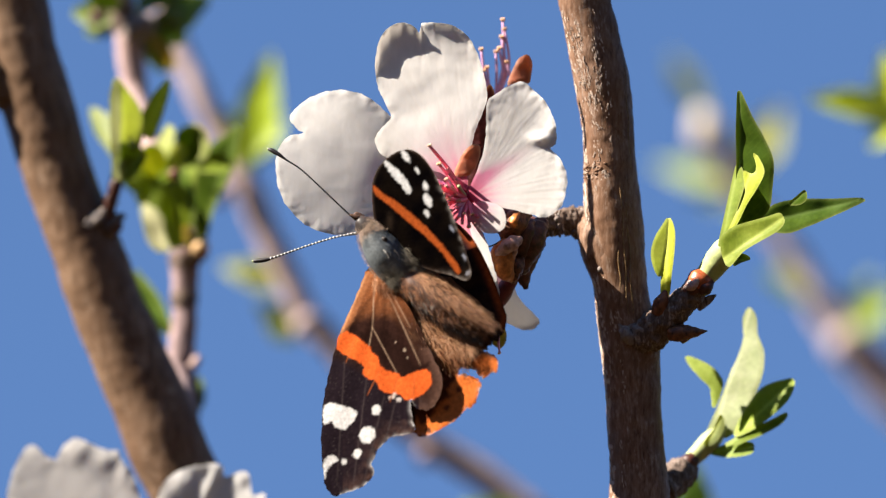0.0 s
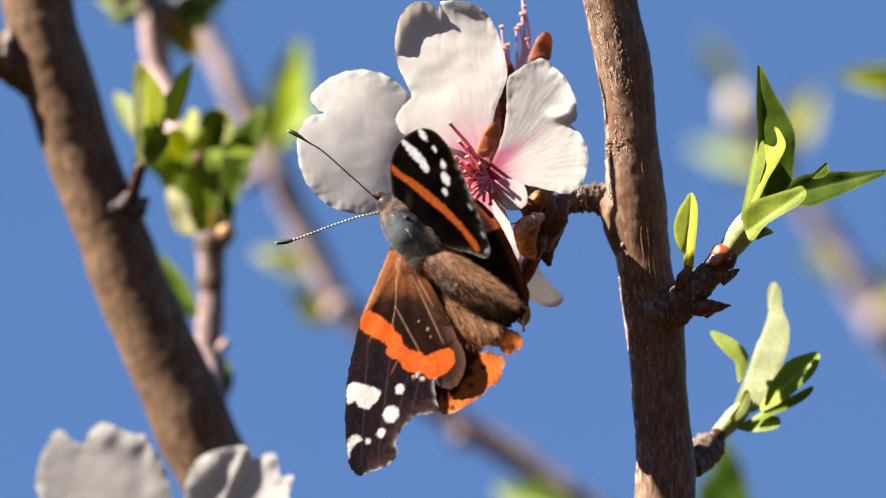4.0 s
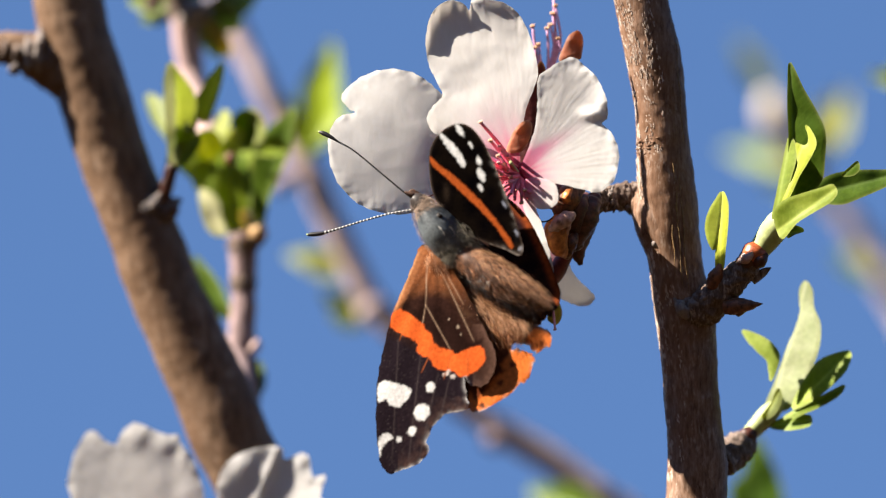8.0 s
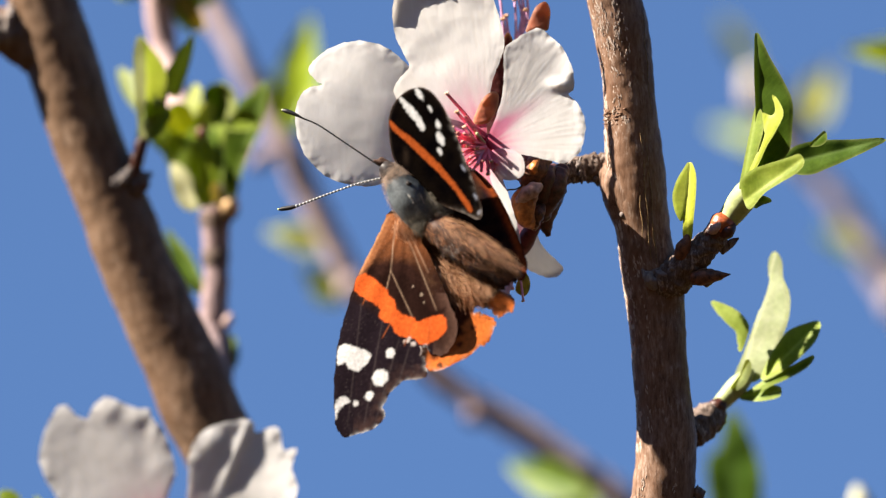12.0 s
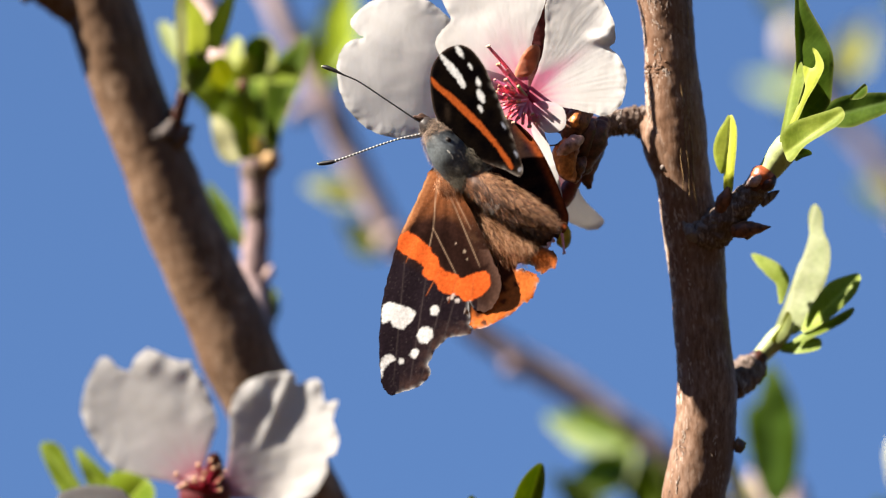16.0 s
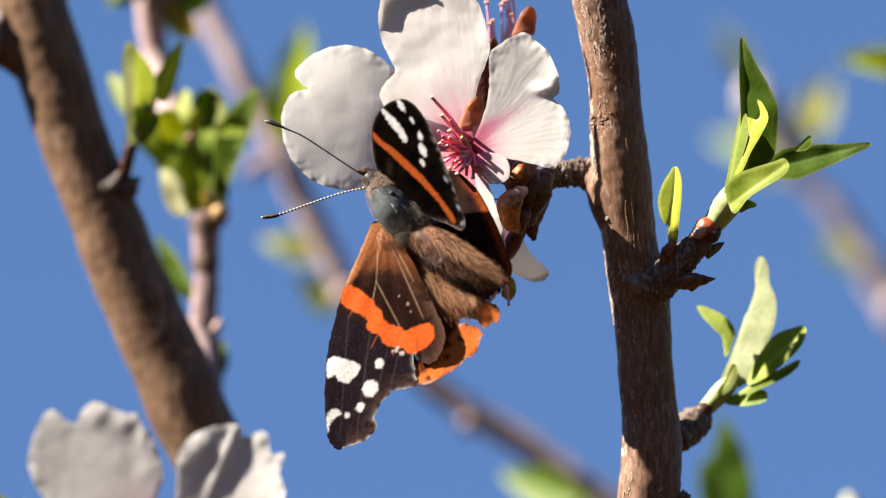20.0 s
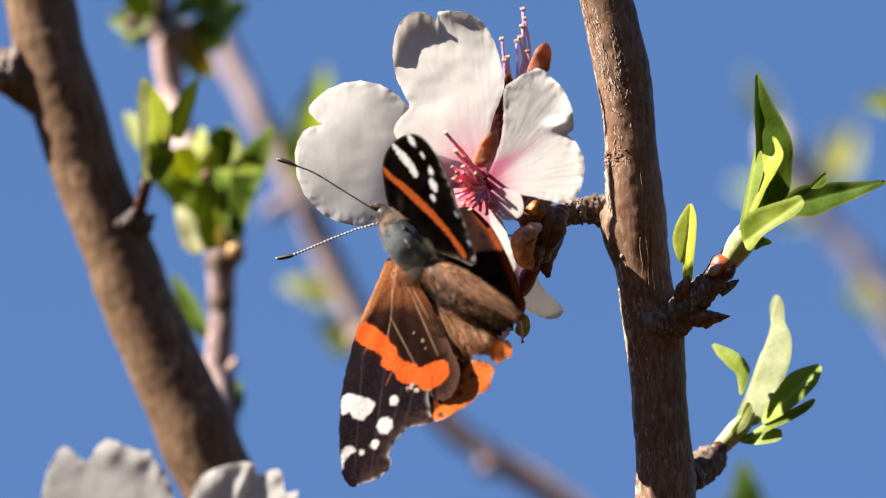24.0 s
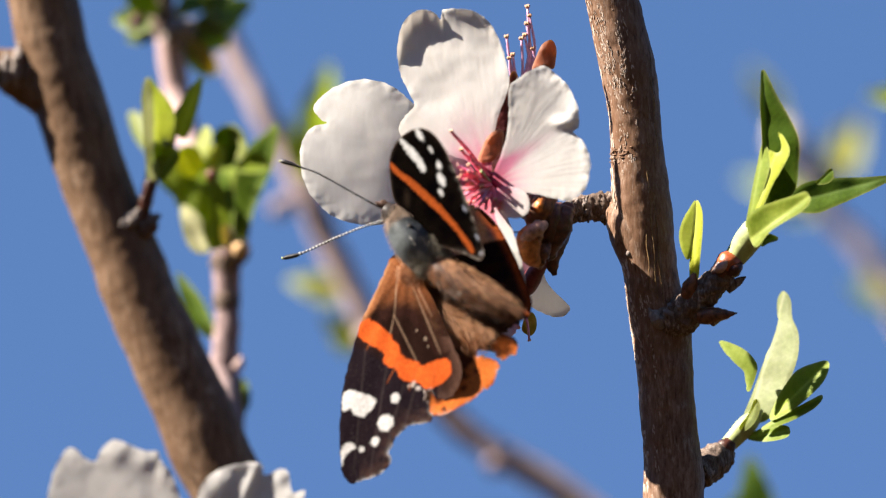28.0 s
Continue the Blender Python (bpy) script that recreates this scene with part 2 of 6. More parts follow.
def tube_mesh(pts, radii, seg=16, lump=0.0, lump_size=3.0, seed=0.0, cap=True):
    """Tube in millimetres along pts; lump: how uneven the skin is, in millimetres."""
    p, r = np.asarray(pts, float), np.asarray(radii, float)
    tan = np.gradient(p, axis=0)
    tan /= np.linalg.norm(tan, axis=1)[:, None] + 1e-9
    side = np.cross(tan[0], (0.0, 1.0, 0.0))
    if np.linalg.norm(side) < 0.1:
        side = np.cross(tan[0], (1.0, 0.0, 0.0))
    verts, faces = [], []
    ang = np.linspace(0, 2 * np.pi, seg, endpoint=False)
    for i in range(len(p)):
        side = side - tan[i] * np.dot(side, tan[i])
        side /= np.linalg.norm(side) + 1e-9
        up = np.cross(tan[i], side)
        for a in ang:
            w = np.cos(a) * side + np.sin(a) * up
            k = r[i]
            if lump:
                q = Vector((p[i] + w * r[i]) / lump_size + seed)
                k += lump * (noise.noise(q) + 0.5 * noise.noise(q * 2.7))
            verts.append(p[i] + w * k)
    for i in range(len(p) - 1):
        for j in range(seg):
            k = (j + 1) % seg
            faces.append((i * seg + j, i * seg + k, (i + 1) * seg + k, (i + 1) * seg + j))
    if cap:
        verts += [p[0], p[-1]]
        n0, n1 = len(verts) - 2, len(verts) - 1
        last = (len(p) - 1) * seg
        for j in range(seg):
            k = (j + 1) % seg
            faces.append((n0, k, j))
            faces.append((n1, last + j, last + k))
    return np.array(verts), faces


def tube(name, parent, mat, rows, seg=16, steps=6, lump=0.0, lump_size=3.0, label="", pivot=None):
    """rows: sheet u, v, depth and half-width in sheet units."""
    c = curve_through(rows, steps)
    s = 1 + c[:, 2] / 1500.0
    v, f = tube_mesh(at(c[:, 0], c[:, 1], c[:, 2]), np.maximum(c[:, 3], 0.2) / UNIT * s, seg, lump, lump_size, len(name) * 1.7 + rows[0][0] * 0.01)
    return part(name, v, f, mat, parent, label, pivot=pivot)


def inside(poly, x, y):
    px, py = poly[:, 0], poly[:, 1]
    qx, qy = np.roll(px, -1), np.roll(py, -1)
    hit = np.zeros(x.shape, bool)
    for a, b, c, d in zip(px, py, qx, qy):
        if b != d:
            hit ^= ((b > y) != (d > y)) & (x < (c - a) * (y - b) / (d - b) + a)
    return hit


def edge_distance(poly, x, y):
    """Distance to the outline, and the nearest place on it."""
    best = np.full(x.shape, 1e9)
    nx, ny = np.zeros(x.shape), np.zeros(x.shape)
    qs = np.roll(poly, -1, axis=0)
    for (a, b), (c, d) in zip(poly, qs):
        ex, ey = c - a, d - b
        k = np.clip(((x - a) * ex + (y - b) * ey) / (ex * ex + ey * ey + 1e-9), 0, 1)
        hx, hy = a + k * ex, b + k * ey
        q = np.hypot(x - hx, y - hy)
        m = q < best
        best[m], nx[m], ny[m] = q[m], hx[m], hy[m]
    return best, nx, ny


def blade(name, parent, outline, depth, mat, colour, cell=3.5, thick=0.14, label="", pivot=None, smooth=5, ragged=0.0):
    """A thin sheet with a drawn outline: depth(u, v) shapes it, colour(u, v, edge) gives its pattern."""
    poly = closed_curve(outline, smooth) if smooth else np.asarray(outline, float)
    if ragged:
        poly = poly + ragged * np.stack([wave(poly[:, 0], poly[:, 1], 9, 2.2) + wave(poly[:, 0], poly[:, 1], 4, 7.1), wave(poly[:, 0], poly[:, 1], 9, 5.5) + wave(poly[:, 0], poly[:, 1], 4, 3.3)], 1)
    lo, hi = poly.min(0) - cell, poly.max(0) + cell
    gx, gy = np.arange(lo[0], hi[0] + cell, cell), np.arange(lo[1], hi[1] + cell, cell)
    U, V = np.meshgrid(gx, gy)
    mid = inside(poly, U[:-1, :-1] + cell / 2, V[:-1, :-1] + cell / 2)
    w = U.shape[1]
    jj, ii = np.nonzero(mid)
    quads = np.stack([jj * w + ii, jj * w + ii + 1, (jj + 1) * w + ii + 1, (jj + 1) * w + ii], 1)
    used, inv = np.unique(quads, return_inverse=True)
    quads = inv.reshape(quads.shape)
    u, v = U.ravel()[used].copy(), V.ravel()[used].copy()
    e = np.concatenate([quads[:, [0, 1]], quads[:, [1, 2]], quads[:, [2, 3]], quads[:, [3, 0]]])
    key = np.sort(e, 1)
    code = key[:, 0].astype(np.int64) * (len(u) + 1) + key[:, 1]
    uniq, first, count = np.unique(code, return_index=True, return_counts=True)
    rim = e[first[count == 1]]
    rv = np.unique(rim)
    _, nx, ny = edge_distance(poly, u[rv], v[rv])
    u[rv], v[rv] = nx, ny
    dist, _, _ = edge_distance(poly, u, v)
    d = depth(u, v)
    t = thick / 2 * np.clip(dist / (2 * cell), 0.25, 1)
    front, rear = at(u, v, d - t), at(u, v, d + t)
    n = len(u)
    faces = quads[:, ::-1].tolist() + (quads + n).tolist()
    back_of = {int(k): i for i, k in enumerate(rv)}
    m = len(rv)
    faces += [(2 * n + back_of[a], 2 * n + back_of[b], 2 * n + m + back_of[b], 2 * n + m + back_of[a]) for a, b in rim.tolist()]
    c = np.asarray(colour(u, v, dist))
    return part(name, np.vstack([front, rear, front[rv], rear[rv]]), faces, mat, parent, label, np.vstack([c, c, c[rv], c[rv]]), pivot)


def wave(u, v, size, seed=0.0):
    """Soft noise between about -1 and 1 over the sheet."""
    return np.array([noise.noise(Vector((a / size + seed, b / size - seed, seed * 0.37))) for a, b in zip(u, v)])


def mixed(a, b, k):
    k = np.clip(np.asarray(k), 0, 1)[:, None]
    return np.asarray(a, float) * (1 - k) + np.asarray(b, float) * k


# ---- ground and trunk ----


def build_ground():
    m, n, l, b, out = nodes_of("meadow")
    g = noise_tex(n, l, 3, 8, 0.7)
    r = ramp(n, l, g.outputs["Fac"], [(0.35, (0.018, 0.011, 0.006)), (0.55, (0.038, 0.0245, 0.0125)), (0.75, (0.066, 0.044, 0.024))])
    l.new(r.outputs[0], b.inputs["Base Color"])
    b.inputs["Roughness"].default_value, b.inputs["Specular IOR Level"].default_value = 0.95, 0.0
    me = bpy.data.meshes.new("ground")
    s, k = 2500.0, 25
    pts = [((i / k - 0.5) * 2 * s, (j / k - 0.5) * 2 * s, 0.0) for j in range(k + 1) for i in range(k + 1)]
    me.from_pydata(pts, [], [(j * (k + 1) + i, j * (k + 1) + i + 1, (j + 1) * (k + 1) + i + 1, (j + 1) * (k + 1) + i) for j in range(k) for i in range(k)])
    me.materials.append(m)
    tagged(new("ground", me), "bare brown orchard soil under the almond tree", "ground", kind="structure")


def build_unseen_ring():
    """Unseen leafy ring all round, added to block bright horizon below the sky that shows."""
    m, n, l, b, out = nodes_of("unseen_ring_green")
    g = noise_tex(n, l, 1.6, 8, 0.75)
    r = ramp(n, l, g.outputs["Fac"], [(0.35, (0.008, 0.014, 0.004)), (0.5, (0.02, 0.03, 0.009)), (0.7, (0.04, 0.052, 0.018))])
    l.new(r.outputs[0], b.inputs["Base Color"])
    b.inputs["Roughness"].default_value, b.inputs["Specular IOR Level"].default_value = 0.9, 0.0
    k, rows = 240, 14
    pts, faces = [], []
    for i in range(k):
        a = 2 * math.pi * i / k
        top = 7.2 + 1.3 * noise.noise(Vector((math.cos(a) * 5, math.sin(a) * 5, 0))) + 1.0 * noise.noise(Vector((math.cos(a) * 19, math.sin(a) * 19, 3)))
        for j in range(rows):
            t = j / (rows - 1)
            h = top * math.sin(t * math.pi / 2)
            d = 22 + 3.2 * t * t + 0.9 * noise.noise(Vector((math.cos(a) * 16, math.sin(a) * 16, h * 0.9))) + 0.5 * noise.noise(Vector((math.cos(a) * 45, math.sin(a) * 45, h * 2)))
            pts.append((d * math.cos(a), d * math.sin(a), h - 0.05))
    for i in range(k):
        for j in range(rows - 1):
            p, q = i * rows + j, ((i + 1) % k) * rows + j
            faces.append((p, q, q + 1, p + 1))
    me = bpy.data.meshes.new("unseen_tree_ring")
    me.from_pydata(pts, [], faces)
    me.materials.append(m)
    tagged(new("unseen_tree_ring", me), "unseen dark green ring added to block the bright low sky", "backdrop", kind="structure")


def from_world(p):
    q = VIEW.inverted() @ Vector(p)
    return np.array(q) * 1000.0


FORK = (1225.0, 2950.0, 40.0)


def build_trunk():
    f = np.array(VIEW @ (Vector(at(*FORK)) * 0.001))
    rows = [(f + (0, 0, 0.02)).tolist() + [0.0085], (f + (0.015, 0.02, -0.25)).tolist() + [0.013], (f + (0.05, 0.08, -0.8)).tolist() + [0.028],
            (f + (0.06, 0.1, -1.4)).tolist() + [0.045], [f[0] + 0.06, f[1] + 0.1, -0.03, 0.075]]
    c = curve_through(rows, 14)
    pts = np.array([from_world(p) for p in c[:, :3]])
    t = thing("tree_trunk", FORK, "brown almond tree trunk carrying the flowering branches", "trunk")
    v, fc = tube_mesh(pts, c[:, 3] * 1000, 28, 1.2, 30.0)
    part("bark", v, fc, BARK, t)
    return c


# ---- branches ----


def flakes(name, parent, mat, rows, count, seed, lo, hi, size=1.0, label="", facing=-0.25, spread=0.4, wide=1.0):
    """Small peeling bark flakes: low ridges raised on a branch along rows, between sheet heights lo and hi."""
    rng = np.random.RandomState(seed)
    c = curve_through(rows, 10)
    c = c[(c[:, 1] > lo) & (c[:, 1] < hi)]
    p, r = at(c[:, 0], c[:, 1], c[:, 2]), c[:, 3] / UNIT
    verts, faces = [], []
    strands = [(rng.normal(facing, spread), rng.rand()) for k in range(max(3, count // 14))]
    for i in range(count):
        # most flakes follow one of a few wavering lines along the branch
        f0, k0 = strands[rng.randint(len(strands))]
        k = np.clip(k0 + rng.normal(0, 0.06), 0, 0.999) * (len(p) - 1.001)
        j = int(k)
        t = p[j + 1] - p[j]
        q = p[j] + t * (k - j)
        rad = r[j] + (r[j + 1] - r[j]) * (k - j)
        t /= np.linalg.norm(t)
        f = f0 + 0.05 * math.sin(k * 2.3 + f0 * 9) + rng.normal(0, 0.03)
        side = np.cross(t, (0.0, 1.0, 0.0))
        side /= np.linalg.norm(side)
        if side[0] < 0:
            side = -side
        front = np.cross(side, t)
        if front[1] > 0:
            front = -front
        w = side * math.sin(f) + front * math.cos(f)
        s = np.cross(w, t)
        turn = rng.uniform(-0.3, 0.3)
        a, b = t * math.cos(turn) + s * math.sin(turn), s * math.cos(turn) - t * math.sin(turn)
        la, lb, h = size * rng.uniform(0.12, 0.5), size * wide * rng.uniform(0.04, 0.1), size * rng.uniform(0.02, 0.05)
        o = q + w * (rad + 0.02)
        ring = [o - a * la, o - a * la * 0.3 - b * lb, o + a * la * 0.5 - b * lb * 0.8, o + a * la, o + a * la * 0.4 + b * lb, o - a * la * 0.5 + b * lb * 0.7]
        n = len(verts)
        verts += [x - w * 0.2 for x in ring] + [o - a * la * 0.4 + w * h + b * lb * rng.uniform(-0.5, 0.5), o + a * la * 0.45 + w * h * 0.8 + b * lb * rng.uniform(-0.5, 0.5)] + [x + w * h * 0.3 for x in ring]
        faces += [(n + x, n + (x + 1) % 6, n + 8 + (x + 1) % 6, n + 8 + x) for x in range(6)]
        n += 8
        faces += [(n, n + 1, n - 2), (n + 1, n + 2, n - 1, n - 2), (n + 2, n + 3, n - 1), (n + 3, n + 4, n - 1), (n + 4, n + 5, n - 2, n - 1), (n + 5, n, n - 2)]
    ob = part(name, np.array(verts), faces, mat, parent, label, smooth=False)
    ob["kind"] = "stuff"
    return ob


def build_right_branch():
    b = thing("almond_branch", (1112, 1070, 0), "upright reddish-brown almond branch with pale peeling flecks", "branch", "almond branches")
    rows = [(994, -240, 0, 45), (1016, -110, 0, 45), (1034, 0, 0, 46), (1046, 50, 0, 47), (1056, 100, 0, 48), (1066, 150, 0, 49), (1073, 200, 0, 47), (1078, 250, 0, 46), (1080, 300, 0, 47), (1082, 345, 0, 50), (1087, 400, 0, 52),
            (1092, 460, 0, 50), (1099, 515, 0, 48), (1106, 560, 0, 50), (1115, 610, 0, 53), (1118, 650, 0, 51), (1121, 700, 0, 49), (1124, 760, 0, 49), (1128, 810, 0, 50), (1132, 870, 0, 53),
            (1126, 950, 0, 55), (1118, 1000, 0, 56), (1103, 1070, 0, 56), (1100, 1200, 2, 57), (1125, 1700, 12, 62), (1180, 2300, 28, 72), FORK + (90,)]
    tube("bark", b, BARK, rows, 44, 10, 0.16, 2.2)
    flakes("flaking_bark", b, BARK_SKIN, rows, 420, 3, -100, 340, 0.8, "fine pale peeling flecks of bark", -0.35, 0.33)
    flakes("flaking_bark", b, BARK_SKIN, rows, 300, 6, -100, 900, 1.5, "pale peeling skin of the bark", -1.25, 0.12, 1.6)
    flakes("flaking_bark", b, BARK_SKIN, rows, 150, 4, 300, 620, 0.8, "", -0.4, 0.35)
    flakes("flaking_bark", b, BARK_SKIN, rows, 110, 5, 600, 1080, 0.8, "", -0.5, 0.35)
    tube("branch_collar", b, BARK, [(1030, 399, 1.8, 20), (1044, 405, 1.2, 33), (1060, 418, 0.5, 44), (1078, 444, 0.2, 50), (1094, 488, 0.3, 47)], 32, 8, 0.12, 1.4, "smooth swelling where the spur leaves")
    # fine pale seams on the bark
    for u, v0, v1, w in ((1098, 330, 560, 1.3), (1108, 350, 600, 1.2), (1092, 410, 545, 1.1), (1106, 120, 300, 1.0)):
        pts = []
        for k in range(9):
            v = v0 + (v1 - v0) * k / 8
            x = u + (v - v0) * 0.06 + 1.2 * math.sin(k * 1.9 + u)
            c = np.interp(v, [0, 100, 200, 300, 400, 500, 600], [1037, 1058, 1077, 1085, 1091, 1100, 1114])
            pts.append((x, v, -math.sqrt(max(50.0 ** 2 - (x - c) ** 2, 100.0)) / UNIT - 0.02, w * (0.4 + 0.6 * math.sin(math.pi * k / 8))))
        tube("bark_seam", b, SEAM, pts, 6, 5, 0.08, 0.6)
    tube("spur", b, BARK_ROUGH, [(1094, 418, 1.6, 42), (1062, 404, 1.8, 37), (1036, 396, 2.0, 29), (1005, 392, 1.8, 24), (972, 396, 0.4, 20), (940, 410, -3.2, 18)], 44, 16, 0.5, 0.75, "short rough grey-brown flowering spur")
    rng = random.Random(31)
    for i in range(18):
        x = 962 + 74 * rng.random()
        y = np.interp(x, [960, 1000, 1040], [398, 392, 397]) + rng.uniform(-22, 22) * np.interp(x, [960, 1040], [0.7, 1.15])
        d = np.interp(x, [960, 1005, 1040], [-0.4, 1.8, 2.1]) - math.sqrt(max(27.0 ** 2 - (y - 395) ** 2, 40.0)) / UNIT
        a, ln = rng.uniform(0.7, 2.2), rng.uniform(5, 11)
        tube("bark_scale", b, BARK_KNOB if i % 3 else BARK_GREY, [(x - ln * math.cos(a), y - ln * math.sin(a), d + 0.25, 1.5), (x, y, d + 0.12, rng.uniform(3, 5.5)), (x + ln * math.cos(a), y + ln * math.sin(a), d + 0.25, 1.5)], 8, 4, 0.25, 0.5)
    for i in range(30):
        # wrinkled pale ring on the bark
        x, y = 1038 + 38 * rng.random(), rng.gauss(305, 11)
        d = -math.sqrt(max(46.0 ** 2 - (x - 1080) ** 2, 30.0)) / UNIT - 0.02
        ln, a = rng.uniform(4, 9), rng.uniform(-0.5, 0.5)
        tube("bark_wrinkle", b, BARK, [(x - ln, y - ln * a, d + 0.2, 0.8), (x, y, d + 0.03, rng.uniform(1.0, 2.0)), (x + ln, y + ln * a, d + 0.04, 0.8)], 7, 4, 0.15, 0.4)
    tube("spur", b, BARK_ROUGH, [(1108, 606, -1.2, 30), (1134, 598, -2.0, 34), (1160, 580, -2.8, 33), (1190, 553, -3.8, 28), (1215, 530, -4.4, 23), (1234, 512, -4.7, 19)], 36, 14, 0.4, 0.8, "short dark rough leaf spur")
    # paler scales, mostly up and left, stand in for sunlit edges of the spur
    for i in range(16):
        k = rng.random()
        x, y = np.interp(k, [0, 0.5, 1], [1122, 1172, 1224]), np.interp(k, [0, 0.5, 1], [600, 570, 522])
        off, hw = rng.uniform(-0.8, 0.5), np.interp(k, [0, 1], [33, 22])
        x, y, d = x + off * hw * 0.6, y + off * hw * 0.8, np.interp(k, [0, 1], [-1.8, -4.5]) - hw * math.sqrt(1 - off * off) / UNIT
        a, ln = rng.uniform(0.3, 1.8), rng.uniform(5, 10)
        tube("bark_scale", b, BARK_KNOB if i % 3 else BARK_GREY, [(x - ln * math.cos(a), y - ln * math.sin(a), d + 0.3, 1.5), (x, y, d + 0.08, rng.uniform(3, 5.5)), (x + ln * math.cos(a), y + ln * math.sin(a), d + 0.3, 1.5)], 8, 4, 0.25, 0.5)
    tube("spur", b, BARK_ROUGH, [(1168, 868, 4, 30), (1190, 850, 6, 30), (1208, 836, 8, 28), (1222, 824, 9, 18)], 36, 14, 0.36, 1.0, "short dark rough leaf spur")
    tube("bud", b, SCALE_PALE, [(1185, 592, -5.0, 12), (1205, 590, -5.5, 15), (1228, 588, -5.5, 10), (1252, 586, -5.5, 1)], 12, 6, 0.12, 0.8, "small pointed brown bud")
    tube("bud", b, SCALE_PALE, [(1164, 556, -4.6, 12), (1169, 540, -5.0, 14), (1174, 526, -5.2, 10), (1178, 514, -5.2, 3)], 12, 6, 0.15, 0.8, "small brown bud with peeling scales")
    tube("bud", b, SCALE, [(1205, 600, -5, 10), (1215, 592, -5.5, 11), (1228, 580, -5.5, 2)], 10, 6, 0.12, 0.8)
    tube("bud", b, BARK_ROUGH, [(1235, 545, -4.5, 8), (1255, 530, -4, 7), (1268, 522, -4, 1)], 10, 6, 0.1, 0.8)
    tube("bark_collar", b, BARK_GREY, [(1098, 574, -3.4, 5), (1106, 588, -3.9, 11), (1114, 600, -3.9, 11), (1122, 610, -3.4, 5)], 16, 8, 0.4, 0.6)
    tube("bark_collar", b, BARK_GREY, [(1146, 560, -3.2, 5), (1138, 575, -3.8, 10), (1128, 588, -4.0, 10), (1116, 598, -3.6, 4)], 14, 8, 0.35, 0.6)
    tube("bud_scar", b, BARK_ROUGH, [(1178, 965, 0, 10), (1186, 972, 0, 12), (1184, 985, 0, 6)], 10, 5, 0.3, 0.6)
    tube("bud_scar", b, BARK_GREY, [(1058, 474, -2.4, 3), (1063, 477, -2.7, 6), (1068, 481, -2.8, 3)], 10, 5, 0.15, 0.6)


def build_left_branch():
    b = thing("almond_branch", (450, 1040, 38), "slanting smooth brown almond branch with lit tan side", "branch", "almond branches")
    rows = [(-30, -330, 36, 58), (-5, -150, 37, 60), (22, 0, 38, 62), (34, 68, 38, 62), (46, 118, 38, 63), (61, 168, 38, 64), (76, 218, 38, 64), (85, 250, 38, 63), (101, 300, 38, 61), (118, 350, 38, 61), (138, 400, 38, 62), (157, 450, 38, 63), (174, 500, 38, 65), (192, 550, 38, 64),
            (215, 600, 38, 66), (236, 650, 38, 66), (258, 700, 38, 67), (280, 750, 38, 69), (299, 800, 38, 70), (328, 860, 38, 68), (360, 940, 38, 63), (412, 1040, 38, 61),
            (610, 1450, 38, 62), (890, 2200, 40, 70), FORK + (86,)]
    tube("bark", b, BARK_OLD, rows, 44, 10, 0.16, 4.0)
    tube("side_branch", b, BARK_OLD, [(52, 160, 38, 60), (8, 142, 38, 50), (-34, 122, 37.5, 41), (-70, 110, 37, 32), (-107, 106, 37, 28), (-146, 92, 37, 27), (-220, 26, 36, 25), (-310, -60, 35, 23)], 30, 8, 0.3, 1.6, "side branch with a wrinkled grey collar")
    # folds of bark where the side branch leaves
    for x, top, low, w, mat in ((-26, 66, 160, 11, BARK_GREY), (-47, 84, 156, 9, BARK_GREY), (-66, 96, 136, 9, BARK_KNOB), (-70, 136, 152, 10, BARK_GREY), (-8, 92, 150, 8, BARK_KNOB), (-86, 90, 128, 7, BARK_KNOB), (12, 60, 120, 9, BARK_OLD)):
        d = 38 - 46 / UNIT
        tube("collar_wrinkle", b, mat, [(x + 5, top, d + 1.6, 2), (x + 2, top * 0.7 + low * 0.3, d + 0.3, w * 0.9), (x, (top + low) / 2, d, w), (x - 2, top * 0.25 + low * 0.75, d + 0.2, w * 0.8), (x - 3, low, d + 1.2, 2)], 14, 6, 0.4, 0.8, "wrinkled grey-brown bark fold")
    tube("spur", b, BARK_GREY, [(130, 408, 34.8, 4), (144, 402, 34.3, 9), (158, 396, 34.0, 11), (174, 384, 34, 11), (186, 372, 34.2, 8)], 36, 14, 0.36, 1.0, "knobbly grey spur")
    tube("spur", b, BARK_ROUGH, [(172, 418, 35.8, 14), (190, 404, 35.2, 20), (204, 392, 35.2, 18), (214, 386, 35.4, 9), (224, 383, 35.4, 2)], 36, 14, 0.36, 1.0, "dark rough underside of the spur")
    tube("spur", b, SCALE, [(184, 386, 34.8, 14), (193, 362, 34.5, 14), (201, 340, 34.3, 12), (205, 322, 34.3, 12), (206, 312, 34.3, 9)], 18, 6, 0.25, 0.8, "reddish brown spur tip")


# ---- leaves ----
GREEN_DARK, GREEN, GREEN_LIT, GREEN_PALE = (0.05, 0.12, 0.006), (0.13, 0.22, 0.008), (0.26, 0.34, 0.018), (0.44, 0.48, 0.16)


